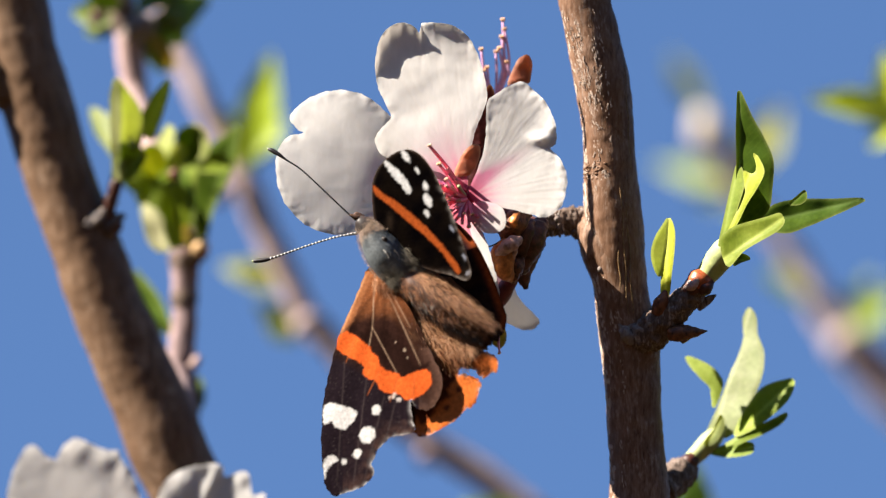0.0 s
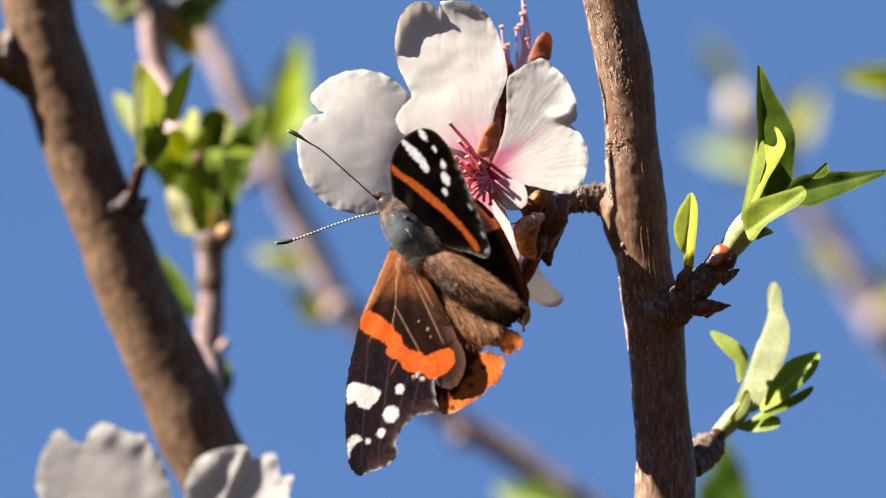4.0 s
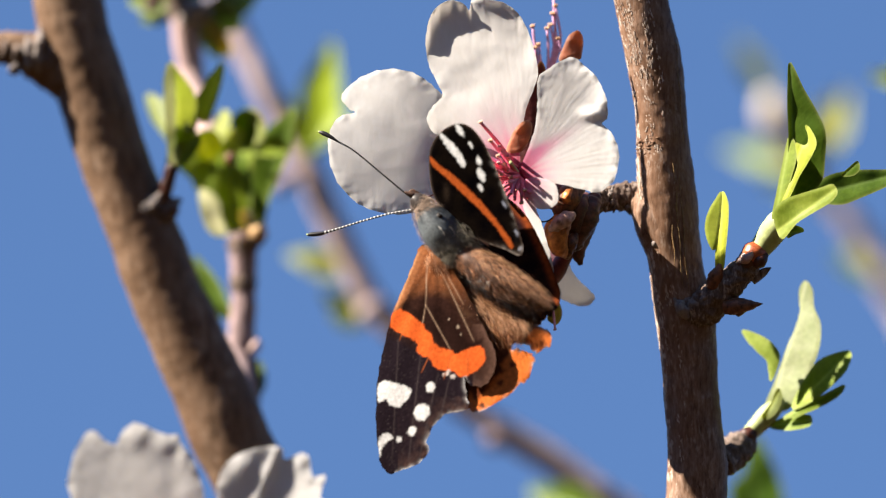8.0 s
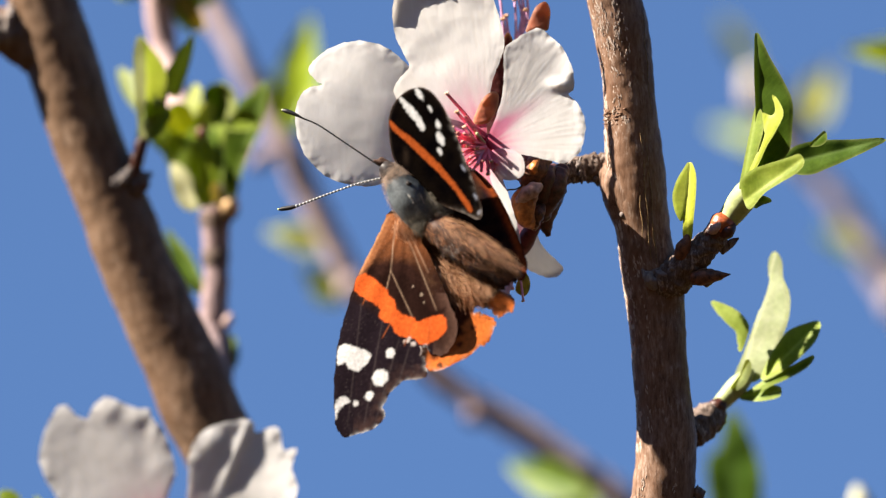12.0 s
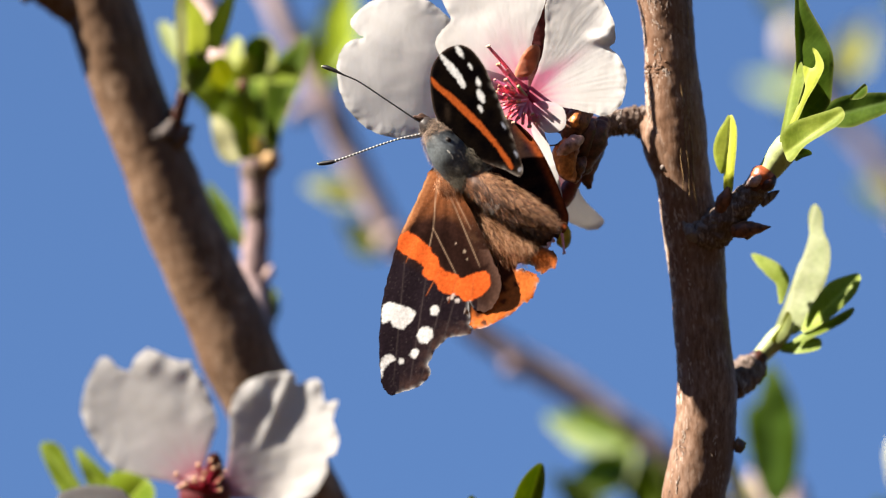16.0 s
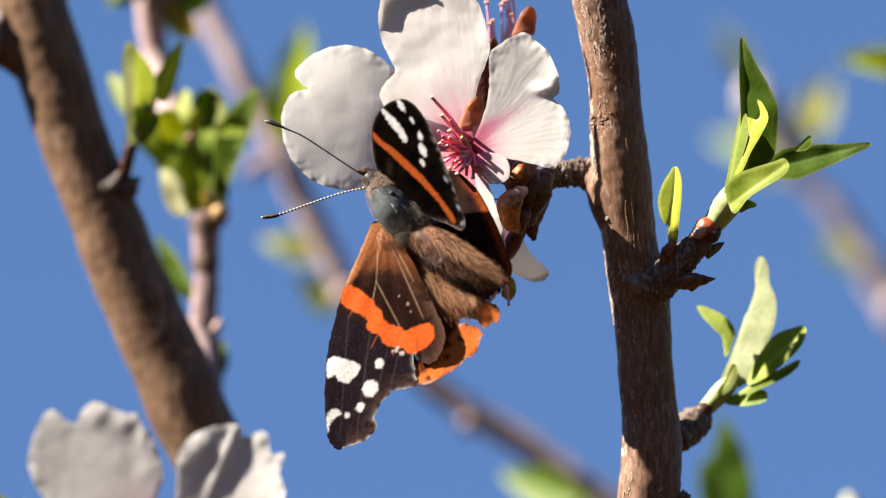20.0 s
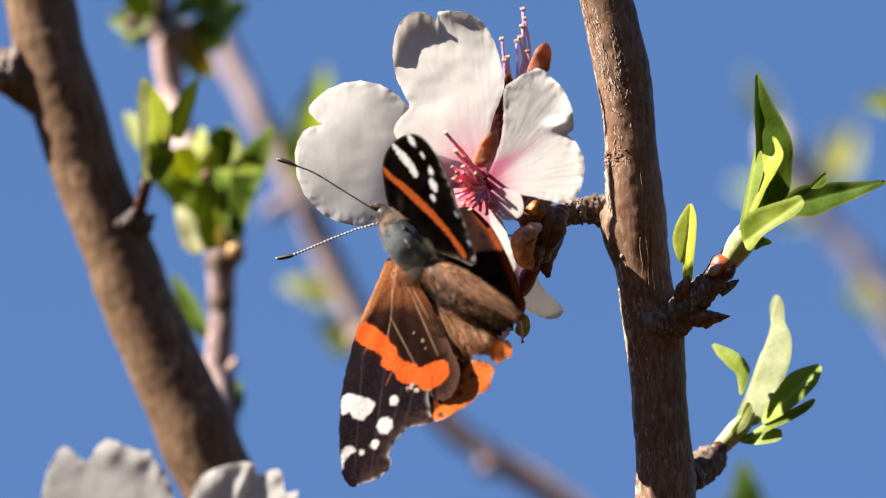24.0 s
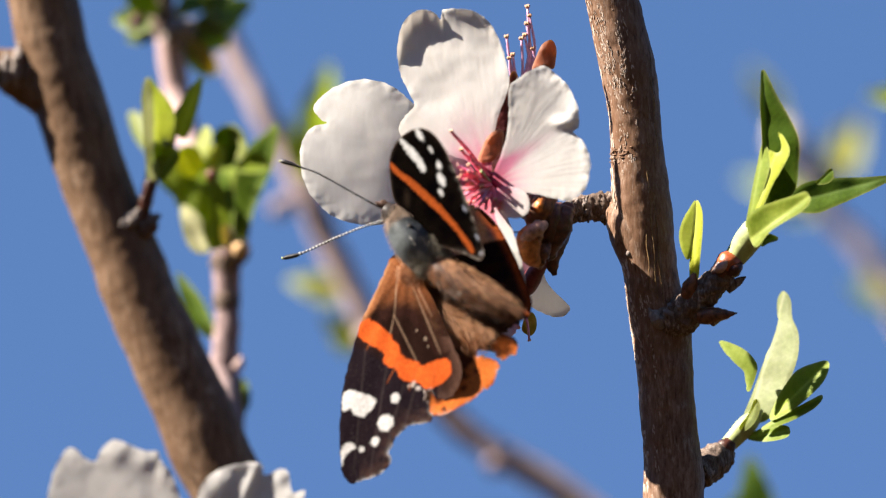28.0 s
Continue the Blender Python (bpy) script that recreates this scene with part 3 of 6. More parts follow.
def leaf(parent, outline, base, tip, d0, d1, fold=1.2, low=GREEN, high=GREEN_LIT, label="", cell=3.0, name="leaf", teeth=2.2, bend=0.0, face=(0.0, 0.0)):
    """A leaf folded along the midrib from base to tip; d0, d1: its depth at both ends; bend bows it backwards."""
    b, t = np.array(base, float), np.array(tip, float)
    axis = t - b
    length = np.hypot(*axis)
    axis /= length
    seed = (b[0] + t[1]) * 0.013
    pts = closed_curve(plan(outline) if isinstance(outline, str) else outline, 6)
    for i in range(len(pts)):
        k = teeth * (1 if i % 2 else -1)
        q = pts[i] - b
        s = q[0] * -axis[1] + q[1] * axis[0]
        pts[i] += np.array((-axis[1], axis[0])) * math.copysign(k * 0.5, s)

    def across(u, v):
        return (u - b[0]) * -axis[1] + (v - b[1]) * axis[0]

    def along(u, v):
        return np.clip(((u - b[0]) * axis[0] + (v - b[1]) * axis[1]) / length, -0.1, 1.1)

    def depth(u, v):
        a, s = along(u, v), across(u, v)
        return d0 + (d1 - d0) * a - fold * np.abs(s) / UNIT * 0.8 + bend * a * a + 0.3 * wave(u, v, 45, seed) + face[0] * (u - b[0]) / UNIT - face[1] * (v - b[1]) / UNIT

    def colour(u, v, e):
        a, s = along(u, v), across(u, v)
        k = 0.45 + 0.5 * wave(u, v, 38, seed + 3) + 0.25 * wave(u, v, 9, seed)
        c = mixed(low, high, k)
        vein = np.abs(((a * length - np.abs(s) * 0.9) / 15.0) % 1.0 - 0.5) < 0.08
        c = mixed(c, np.asarray(high) * 1.15 + 0.02, 0.15 * vein)
        c = mixed(c, np.asarray(high) * 1.25 + 0.06, 0.8 * np.exp(-(s / 2.6) ** 2))
        c = mixed(c, np.asarray(GREEN_PALE), 0.5 * np.exp(-e / 2.2))
        return c

    return blade(name, parent, pts, depth, LEAF, colour, cell, 0.22, label, smooth=0)


def build_right_shoots():
    s = thing("leaf_shoot", (1236, 505, -6.5), "fresh green almond leaf shoot unfolding from a red bud", "leaf shoot", "leaf shoots")
    tube("stem", s, STEM_GREEN, [(1234, 503, -4.2, 18), (1250, 487, -4.2, 20), (1268, 464, -4.6, 23), (1286, 442, -5.4, 24), (1300, 424, -6.6, 15), (1312, 405, -8, 5)], 18, 6, 0.08, 2.0, "pale green stem")
    tube("bud_scale", s, SCALE, [(1214, 522, -4.6, 15), (1224, 514, -4.7, 20), (1232, 506, -4.7, 21), (1239, 499, -4.7, 18)], 16, 6, 0.15, 1.0, "red-brown bud scale")
    tube("bud_scale", s, SCALE_RED, [(1230, 508, -4.7, 20), (1236, 502, -4.7, 24), (1243, 495, -4.6, 24), (1249, 488, -4.5, 19)], 18, 5, 0.15, 0.8, "translucent orange-red bud scale")
    tube("bud_scale", s, SCALE_PINK, [(1216, 512, -6.0, 3), (1224, 507, -6.5, 9), (1232, 500, -6.6, 6), (1237, 494, -6.3, 2)], 12, 5, 0.1, 0.7, "pale pinkish bud scale")
    tube("bud_scale", s, SCALE, [(1240, 518, -5.6, 9), (1250, 510, -5.8, 12), (1262, 498, -5.6, 4)], 12, 6, 0.1, 1.0, "small red-brown bud scale")
    # the greens hold sun and shade: dark shaded leaves, a bright lit half
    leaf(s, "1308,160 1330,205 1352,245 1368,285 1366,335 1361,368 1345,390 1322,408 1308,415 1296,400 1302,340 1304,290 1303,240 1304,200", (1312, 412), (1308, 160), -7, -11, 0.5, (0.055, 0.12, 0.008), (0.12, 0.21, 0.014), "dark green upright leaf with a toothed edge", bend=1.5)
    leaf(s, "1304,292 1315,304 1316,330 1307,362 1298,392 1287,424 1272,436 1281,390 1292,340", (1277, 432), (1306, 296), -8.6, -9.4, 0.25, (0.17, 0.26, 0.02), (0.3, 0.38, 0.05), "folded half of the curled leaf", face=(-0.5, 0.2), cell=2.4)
    leaf(s, "1334,272 1343,280 1352,305 1338,335 1321,362 1305,395 1293,412 1284,428 1288,410 1304,376 1318,338 1316,304 1330,307 1337,298", (1288, 424), (1338, 276), -9.6, -11.4, 0.2, (0.4, 0.48, 0.03), (0.54, 0.6, 0.07), "half of the curled leaf coloured bright yellow-green as if lit", face=(-0.5, 0.25), cell=2.4)
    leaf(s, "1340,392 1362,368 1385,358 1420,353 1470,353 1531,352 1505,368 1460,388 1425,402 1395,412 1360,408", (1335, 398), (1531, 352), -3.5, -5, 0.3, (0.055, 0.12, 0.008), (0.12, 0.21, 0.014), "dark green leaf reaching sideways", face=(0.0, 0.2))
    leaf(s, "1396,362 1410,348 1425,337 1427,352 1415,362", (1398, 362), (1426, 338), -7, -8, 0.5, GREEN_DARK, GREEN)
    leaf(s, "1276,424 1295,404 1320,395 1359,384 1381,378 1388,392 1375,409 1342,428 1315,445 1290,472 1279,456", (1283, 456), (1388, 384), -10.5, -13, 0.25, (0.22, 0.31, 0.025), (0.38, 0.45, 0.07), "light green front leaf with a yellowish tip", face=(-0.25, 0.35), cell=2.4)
    leaf(s, "1298,452 1315,450 1328,458 1312,464 1298,470", (1296, 462), (1328, 458), -9, -8, 0.4, GREEN_DARK, GREEN)

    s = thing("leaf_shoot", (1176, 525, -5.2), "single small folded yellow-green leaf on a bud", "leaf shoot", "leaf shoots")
    # one leaf in two greens, the brighter half standing for sunlight
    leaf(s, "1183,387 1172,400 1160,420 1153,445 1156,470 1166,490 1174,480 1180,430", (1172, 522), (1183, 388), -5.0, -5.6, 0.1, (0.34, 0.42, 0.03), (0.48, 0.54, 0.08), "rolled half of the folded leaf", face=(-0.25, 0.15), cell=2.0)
    leaf(s, "1183,387 1193,405 1193,440 1188,485 1183,524 1171,524 1171,490 1178,440", (1177, 526), (1183, 388), -5.2, -6.0, 0.15, (0.46, 0.52, 0.03), (0.62, 0.64, 0.07), "half of the folded leaf coloured brighter as if sunlit", face=(-0.6, 0.2), cell=2.0)

    s = thing("leaf_shoot", (1220, 826, 9), "pale green almond leaf shoot with an upright leaf", "leaf shoot", "leaf shoots")
    tube("bud_scale", s, SCALE, [(1203, 838, 8, 12), (1214, 826, 8, 17), (1224, 814, 8, 15), (1230, 806, 8, 9)], 14, 6, 0.12, 1.0, "red-brown bud scale")
    tube("stem", s, STEM_GREEN, [(1218, 820, 9, 14), (1236, 802, 9, 16), (1256, 782, 9, 18), (1274, 764, 9, 12), (1284, 752, 9, 4)], 16, 6, 0.06, 2.0, "pale green stem")
    leaf(s, "1327,545 1338,562 1340,592 1351,622 1348,665 1328,715 1302,762 1280,776 1252,770 1270,722 1293,662 1314,602 1316,562", (1262, 772), (1328, 548), 10, 11, 0.12, (0.36, 0.43, 0.2), (0.58, 0.6, 0.42), "large pale sunlit leaf", face=(-0.35, 0.15))
    leaf(s, "1213,632 1236,637 1262,652 1278,674 1276,694 1264,722 1257,704 1254,686 1234,666", (1264, 722), (1214, 633), 6.5, 6.5, 0.15, (0.24, 0.34, 0.03), (0.42, 0.5, 0.12), face=(-0.25, 0.2))
    leaf(s, "1405,672 1398,702 1372,730 1335,758 1300,772 1312,738 1335,702 1352,685 1378,675", (1300, 772), (1405, 673), 6.6, 6.2, 0.15, (0.24, 0.36, 0.015), (0.4, 0.5, 0.04), face=(-0.45, 0.5))
    leaf(s, "1393,731 1382,750 1342,772 1302,786 1284,787 1318,766 1360,746", (1286, 786), (1393, 732), 7.0, 6.8, 0.15, (0.13, 0.23, 0.01), (0.26, 0.36, 0.02), face=(-0.35, 0.4))
    leaf(s, "1330,784 1330,802 1290,809 1258,802 1288,786", (1260, 800), (1332, 792), 9, 8, 0.2, (0.22, 0.34, 0.03), (0.36, 0.48, 0.1), face=(-0.35, 0.4))
    leaf(s, "1275,735 1282,750 1272,775 1254,790 1246,784 1262,762", (1250, 788), (1276, 738), 7.6, 7.4, 0.4, (0.4, 0.48, 0.2), GREEN_PALE)


# ---- blossoms ----
PETAL_WHITE, PETAL_CREAM, PETAL_PINK, PETAL_DEEP = (0.8, 0.785, 0.77), (0.77, 0.745, 0.71), (0.8, 0.32, 0.48), (0.6, 0.02, 0.07)


def petal(parent, outline, heart, depth, pink=70.0, ruffle=0.35, label="", cell=3.2, deep=0.85, veins=1.0, crease=0.0, frill=0.0, blush=None):
    """A petal whose claw sits at heart (sheet place); it turns pink towards it. veins: height of the fine ribs; frill: waviness of the rim;
    blush(u, v): more pink."""
    h = np.array(heart, float)
    seed = h[0] * 0.011 + plan(outline)[0][1] * 0.017
    poly = closed_curve(plan(outline), 5)

    def polar(u, v):
        return np.hypot(u - h[0], v - h[1]), np.arctan2(v - h[1], u - h[0])

    def ribs(u, v):
        # uneven ribs that fan out from the claw
        r, a = polar(u, v)
        aa = a + 0.03 * wave(u, v, 60, seed)
        fine = np.array([noise.noise(Vector((p * 30.0, q / 70.0, seed))) + 0.5 * noise.noise(Vector((p * 64.0, q / 45.0, seed + 3))) for p, q in zip(aa, r)])
        return fine * np.clip(r / 120, 0, 1)

    def shape(u, v):
        r, a = polar(u, v)
        far = np.clip((r - 60) / 120, 0, 1)
        d = depth(u, v) + ruffle * far * wave(u, v, 75, seed) + crease * far * wave(u, v, 26, seed + 5) + 0.045 * veins * ribs(u, v)
        if frill:
            e, _, _ = edge_distance(poly, u, v)
            d = d + frill * np.exp(-e / 13.0) * (wave(u, v, 24, seed + 7) + 0.5 * wave(u, v, 11, seed + 1)) * far
        return d

    def colour(u, v, e):
        r, a = polar(u, v)
        c = mixed(PETAL_WHITE, PETAL_CREAM, 0.35 + 0.5 * wave(u, v, 90, seed + 2))
        k = np.exp(-(r / pink) ** 2 * 1.1) * (1.0 + 0.35 * np.sin(a * 26))
        if blush:
            k = k + blush(u, v)
        c = mixed(c, PETAL_PINK, k)
        c = mixed(c, PETAL_DEEP, deep * np.exp(-(r / (pink * 0.6)) ** 2))
        return mixed(c, (0.7, 0.66, 0.6), 0.14 * np.clip(ribs(u, v) * 2, 0, 1))

    return blade("petal", parent, plan(outline), shape, PETAL, colour, cell, 0.16, label, ragged=1.3)


def stamen(parent, rows, mat=FILAMENT, tip=ANTHER, size=4.5, width=1.9):
    f = tube("filament", parent, mat, [r + (width * (1.25 - 0.5 * i / len(rows)),) for i, r in enumerate(rows)], 7, 5)
    u, v, d = rows[-1]
    tube("anther", f, tip, [(u - size, v + 1, d, size * 0.35), (u - size * 0.5, v, d, size * 0.85), (u + size * 0.2, v - 1, d, size * 0.7), (u + size * 0.6, v - 1, d, size * 0.9), (u + size, v - 1, d, size * 0.3)], 8, 3, 0.06, 0.4)


def build_main_blossom():
    b = thing("almond_blossom", (935, 412, -4), "open white almond blossom with a crimson-pink heart", "blossom", "blossoms")
    heart = (826, 352)

    def cup(k, lift, tilt=(0.0, 0.0), off=0.0):
        def depth(u, v):
            r = np.hypot(u - heart[0], v - heart[1]) / UNIT
            return -6.0 + off - lift * r * 0.1 + k * r * r * 0.01 + tilt[0] * (u - heart[0]) / UNIT + tilt[1] * (v - heart[1]) / UNIT
        return depth

    def upright(u, v):
        # the two lobes of the tip curl forward
        top = np.interp(u, [660, 666, 672, 690, 712, 734, 743, 746, 765, 800, 828, 845, 858, 864], [125, 95, 70, 48, 40, 48, 58, 44, 40, 45, 65, 95, 140, 178])
        lobe = np.interp(u, [655, 690, 722, 736, 744, 752, 768, 800, 838, 866], [2.2, 3.4, 3.7, 2.8, 1.4, 2.0, 3.0, 3.0, 1.7, 0.0])
        return cup(0.1, 0.3, (-0.36, -0.08), -5.3)(u, v) - 0.66 * lobe * np.exp(-np.maximum(v - top, 0) / 20.0)

    def soft(x, w):
        return w * np.logaddexp(0, x / w)

    def broad(u, v):
        # bowed: the rim and the upper lobe face the sun, the middle turns away
        p = (-(u - 600) * 0.72 - (v - 290) * 0.69) / UNIT
        lobe = soft(236 + (u - 536) * 0.28 - v, 7) / UNIT
        turn = soft(u - 632, 14) / UNIT
        return -6.6 + 0.13 * p + 0.0105 * p * p + 0.1 * lobe + 0.2 * turn * np.exp(-np.maximum(v - 250, 0) / 60.0)

    petal(b, "690,205 660,178 625,162 590,160 555,170 525,190 513,210 525,228 536,236 515,240 498,255 488,285 492,330 508,365 540,398 575,412 620,418 660,405 730,380 800,360 812,340 780,300 740,255 720,225", heart,
          broad, 80, 0.25, "broad white petal with a notched tip, half shaded", cell=2.6, crease=0.03, veins=0.1, frill=0.18)
    petal(b, "692,207 678,176 668,152 664,110 672,70 690,48 712,40 734,48 742,58 746,42 765,40 800,45 828,65 845,95 858,140 862,178 850,210 838,245 830,290 826,335 812,330 790,312 762,300 735,292 706,286 677,275 663,249 676,226", heart,
          upright, 78, 0.35, "upright white petal whose curled notched tip shades it", cell=2.4, crease=0.08, veins=0.5, frill=0.12,
          blush=lambda u, v: 0.18 * np.exp(-((u - 783) / 26.0) ** 2) * np.clip((v - 190) / 90.0, 0, 1))

    def folded(u, v):
        # the lower half faces the sun, the upper half lies flat; a valley runs from the heart out to the notch
        line = ((v - 342) + (u - 830) * 0.62) * 0.85
        r = np.hypot(u - 826, v - 352) / UNIT
        rim = soft(u - 958, 6) * np.clip(-line / 20.0, 0, 1)
        flap = np.exp(-((u - 958) / 17.0) ** 2 - ((v - 246) / 10.0) ** 2)
        return -12.4 - 0.1 * r - 0.2 * line / UNIT - 0.12 * soft(line, 5) / UNIT - 0.45 * rim / UNIT - 0.9 * flap

    def fold_blush(u, v):
        line = ((v - 342) + (u - 830) * 0.62) * 0.85
        r = np.hypot(u - 826, v - 352)
        return 1.5 * np.exp(-((line + 10) / 10.0) ** 2) * np.exp(-(r / 80.0) ** 2)
    petal(b, "862,182 880,165 905,150 925,145 945,160 965,180 980,210 985,236 983,256 974,262 981,270 991,282 1003,310 1000,345 990,370 965,385 940,380 900,370 862,362 836,354 830,338 845,300 855,270 860,230", heart,
          folded, 50, 0.15, "white petal folded along its middle", cell=2.0, crease=0.06, veins=0.5, frill=0.3, blush=fold_blush)
    petal(b, "822,372 846,392 860,425 873,470 883,510 886,556 880,580 872,560 864,520 852,480 842,440 831,405", heart, lambda u, v: -11.4 - 2.4 * np.clip((v - 372) / 100.0, 0, 1) ** 0.7 - 0.6 * (u - 845 - 0.25 * (v - 372)) / UNIT, 55, 0.2, "narrow pink-streaked petal seen edge-on", cell=2.4)
    petal(b, "838,360 868,358 888,368 896,388 889,407 868,414 846,406 834,388", (826, 360), lambda u, v: -14.6 - 0.5 * (u - 832) / UNIT - 0.1 * (v - 385) / UNIT, 46, 0.2, "small cream petal streaked by stamen shadows", cell=2.4, deep=0.3)
    petal(b, "768,330 790,322 836,344 850,376 852,412 838,434 815,430 792,414 774,385", heart, lambda u, v: -9.4 - 0.45 * (v - 378) / UNIT - 0.45 * (u - 812) / UNIT, 110, 0.2, "crimson-pink petal base under the stamens", cell=2.4, deep=1.0)

    # sepals, calyx and bud scales round the flower base
    sep = (0.24, 0.1, 0.085)

    def sepal(outline, d0, label, tone=sep, slope=0.1, name="sepal"):
        o = plan(outline)
        cu, cv = np.mean([p[0] for p in o]), np.mean([p[1] for p in o])
        return blade(name, b, o, lambda u, v: d0 + slope * (u - cu) / UNIT + 0.5 * ((u - cu) / 14.0) ** 2 * 0.4 + 0.1 * wave(u, v, 10, d0), LEAF,
                     lambda u, v, e: mixed(mixed(tone, (tone[0] * 1.7, tone[1] * 1.8, tone[2] * 1.7), 0.5 + wave(u, v, 16, d0)), (0.6, 0.4, 0.3), 0.7 * np.exp(-e / 2.0)), 2.2, 0.4, label)
    sepal("804,310 812,285 824,265 840,255 850,261 848,282 838,303 826,312", -11.2, "brown sepal bud among the stamens", (0.36, 0.13, 0.075))
    sepal("898,150 908,122 918,104 934,97 942,112 940,135 936,148 920,146", -2.0, "brown sepal behind the petals", (0.3, 0.1, 0.06))
    sepal("812,332 818,270 832,225 850,180 866,150 876,170 872,205 866,250 858,300 846,336", -3.5, "dark red calyx between the petals", (0.09, 0.02, 0.02))
    tube("calyx", b, CALYX, [(945, 405, -5, 16), (905, 400, -7.6, 22), (880, 385, -8, 24), (855, 370, -8, 22), (832, 354, -8, 14)], 18, 6, 0.1, 1.0, "dark red calyx cup")
    # shade from the petals is put into the dark tone of these scales
    tube("bud_scale", b, SCALE, [(946, 388, -4.5, 14), (936, 420, -4.0, 28), (926, 460, -3.4, 25), (926, 490, -3.2, 14), (931, 512, -3, 3)], 22, 8, 0.25, 1.2, "brown bud scale, darkened for the shade of the petals")
    tube("bud_scale", b, SCALE, [(940, 392, -7, 8), (930, 412, -8.2, 17), (920, 440, -8.4, 15), (918, 468, -7.6, 8), (922, 488, -6.6, 2)], 16, 6, 0.25, 1.0, "brown bud scale, darkened for the shade of the petals")
    tube("bud_scale", b, SCALE, [(962, 392, -5.4, 10), (950, 408, -6.4, 20), (938, 432, -7.0, 24), (928, 460, -7.0, 18), (926, 484, -6.2, 6)], 22, 8, 0.3, 0.8, "brown bud scale, darkened for the shade of the petals")
    tube("bud_scale", b, AMBER, [(905, 425, -9.6, 8), (893, 442, -10.4, 20), (889, 462, -10.6, 23), (895, 482, -10.4, 17), (906, 498, -9.6, 5)], 18, 6, 0.2, 1.2, "orange-amber bud scale")
    tube("bud_scale", b, SCALE_PALE, [(936, 374, -8.6, 8), (922, 384, -9.4, 19), (908, 398, -9.8, 22), (896, 414, -9.6, 15), (890, 424, -9.2, 4)], 18, 6, 0.3, 0.8, "brown and amber bud scale")
    tube("bud_scale", b, AMBER, [(918, 376, -10.6, 3), (912, 386, -11.0, 8), (909, 396, -11.2, 9), (907, 406, -11.0, 3)], 12, 6, 0.2, 0.6, "amber bud scale")
    # pinkish pieces stand in for the highlight on the amber scale
    tube("bud_scale", b, SCALE_PINK, [(922, 424, -10.8, 5), (909, 430, -12, 13), (896, 438, -12.2, 13), (884, 448, -11.6, 9), (876, 456, -11, 3)], 14, 6, 0.25, 0.7, "pale pinkish bud scale")
    tube("bud_scale", b, SCALE_PINK, [(916, 436, -11.2, 2), (912, 446, -11.7, 4), (908, 458, -11.4, 2)], 10, 5, 0.15, 0.7, "pale pinkish bud scale")
    tube("bud_scale", b, SCALE_PALE, [(924, 458, -8.6, 6), (914, 474, -9.6, 13), (908, 490, -9.4, 10), (908, 502, -8.8, 3)], 14, 6, 0.25, 0.7, "brown and amber bud scale")

    tube("flower_cup", b, CRIMSON, [(834, 357, -5.6, 10), (830, 354, -6.8, 20), (829, 353, -7.8, 24), (828, 352, -8.6, 20), (827, 352, -8.7, 8), (826, 352, -8.6, 3)], 22, 5, 0.06, 0.8, "crimson flower cup")
    # stamens of the open heart
    rng = random.Random(4)
    c = (826.0, 352.0)
    ends = plan("772,340 795,352 788,385 802,395 830,402 850,402 790,318 812,356 836,380 760,258 777,291 792,300 770,318 776,335 784,352 790,330 806,318 800,372 812,385 806,345 846,384 832,392 795,310 786,362 780,372 798,384 818,396 842,396 778,328 800,332 808,364 822,378 786,344")
    for i, (u, v) in enumerate(ends):
        k = 0.5
        d1 = -15.0 - rng.random() * 3.0
        mid = (c[0] + (u - c[0]) * k + rng.uniform(-4, 4), c[1] + (v - c[1]) * k + rng.uniform(-4, 4), -12.0 - rng.random())
        root = (c[0] + (u - c[0]) * 0.08, c[1] + (v - c[1]) * 0.08, -8.6)
        stamen(b, [root, mid, (u, v, d1)], FILAMENT if i % 6 else FILAMENT_PINK, ANTHER if i % 3 else ANTHER_PALE, rng.uniform(3.0, 4.2) if i < 11 else rng.uniform(1.4, 2.2), 3.2)
    tube("pistil", b, STEM_GREEN, [(826, 354, -6.5, 5), (822, 345, -10, 3), (816, 335, -14, 2.2), (812, 330, -17, 3.2)], 10, 5, 0.03, 0.6, "pale pistil")

    # a second, smaller flower behind, of which stamens show
    s = thing("almond_blossom", (880, 260, 2), "faded almond flower with bare pink stamens behind petals", "blossom", "blossoms")
    tube("calyx", s, CALYX, [(912, 404, -7, 12), (896, 350, 2.5, 14), (878, 265, 5.2, 18), (872, 200, 5.4, 16), (876, 178, 5.6, 8)], 16, 6, 0.1, 1.0, "dark red calyx")
    for u, v, bend in ((890, 36, 8), (888, 66, 12), (878, 92, 2), (852, 88, -6), (884, 86, 10), (862, 120, -3), (856, 126, -8), (893, 52, 16), (897, 110, 16)):
        stamen(s, [(876, 185, 5.4), (876 + (u - 876) * 0.5 + bend, 185 + (v - 185) * 0.5, 5.2), (u, v, 5.0)], FILAMENT_PINK, ANTHER, 4.2, 2.4)

    # a third flower hangs behind the butterfly: a drooping petal, a sepal and two filaments stick out
    t = thing("almond_blossom", (905, 490, -3), "drooping white almond blossom half hidden behind the butterfly", "blossom", "blossoms")
    hub = (868, 545)
    tube("calyx", t, CALYX, [(924, 470, -4, 12), (905, 495, -3, 13), (885, 525, -2, 17), (868, 545, -2, 12)], 16, 6, 0.1, 1.0, "dark red calyx cup")

    def slanted(d0, k):
        return lambda u, v: d0 + k * ((u - hub[0]) * 0.72 + (v - hub[1]) * 0.69) / UNIT
    petal(t, "862,478 884,490 906,500 919,528 953,566 951,576 940,584 922,583 898,572 880,560 866,540", (862, 500), slanted(0.0, 0.2), 20, 0.3, "translucent petal in shade", deep=0.2, frill=0.15)
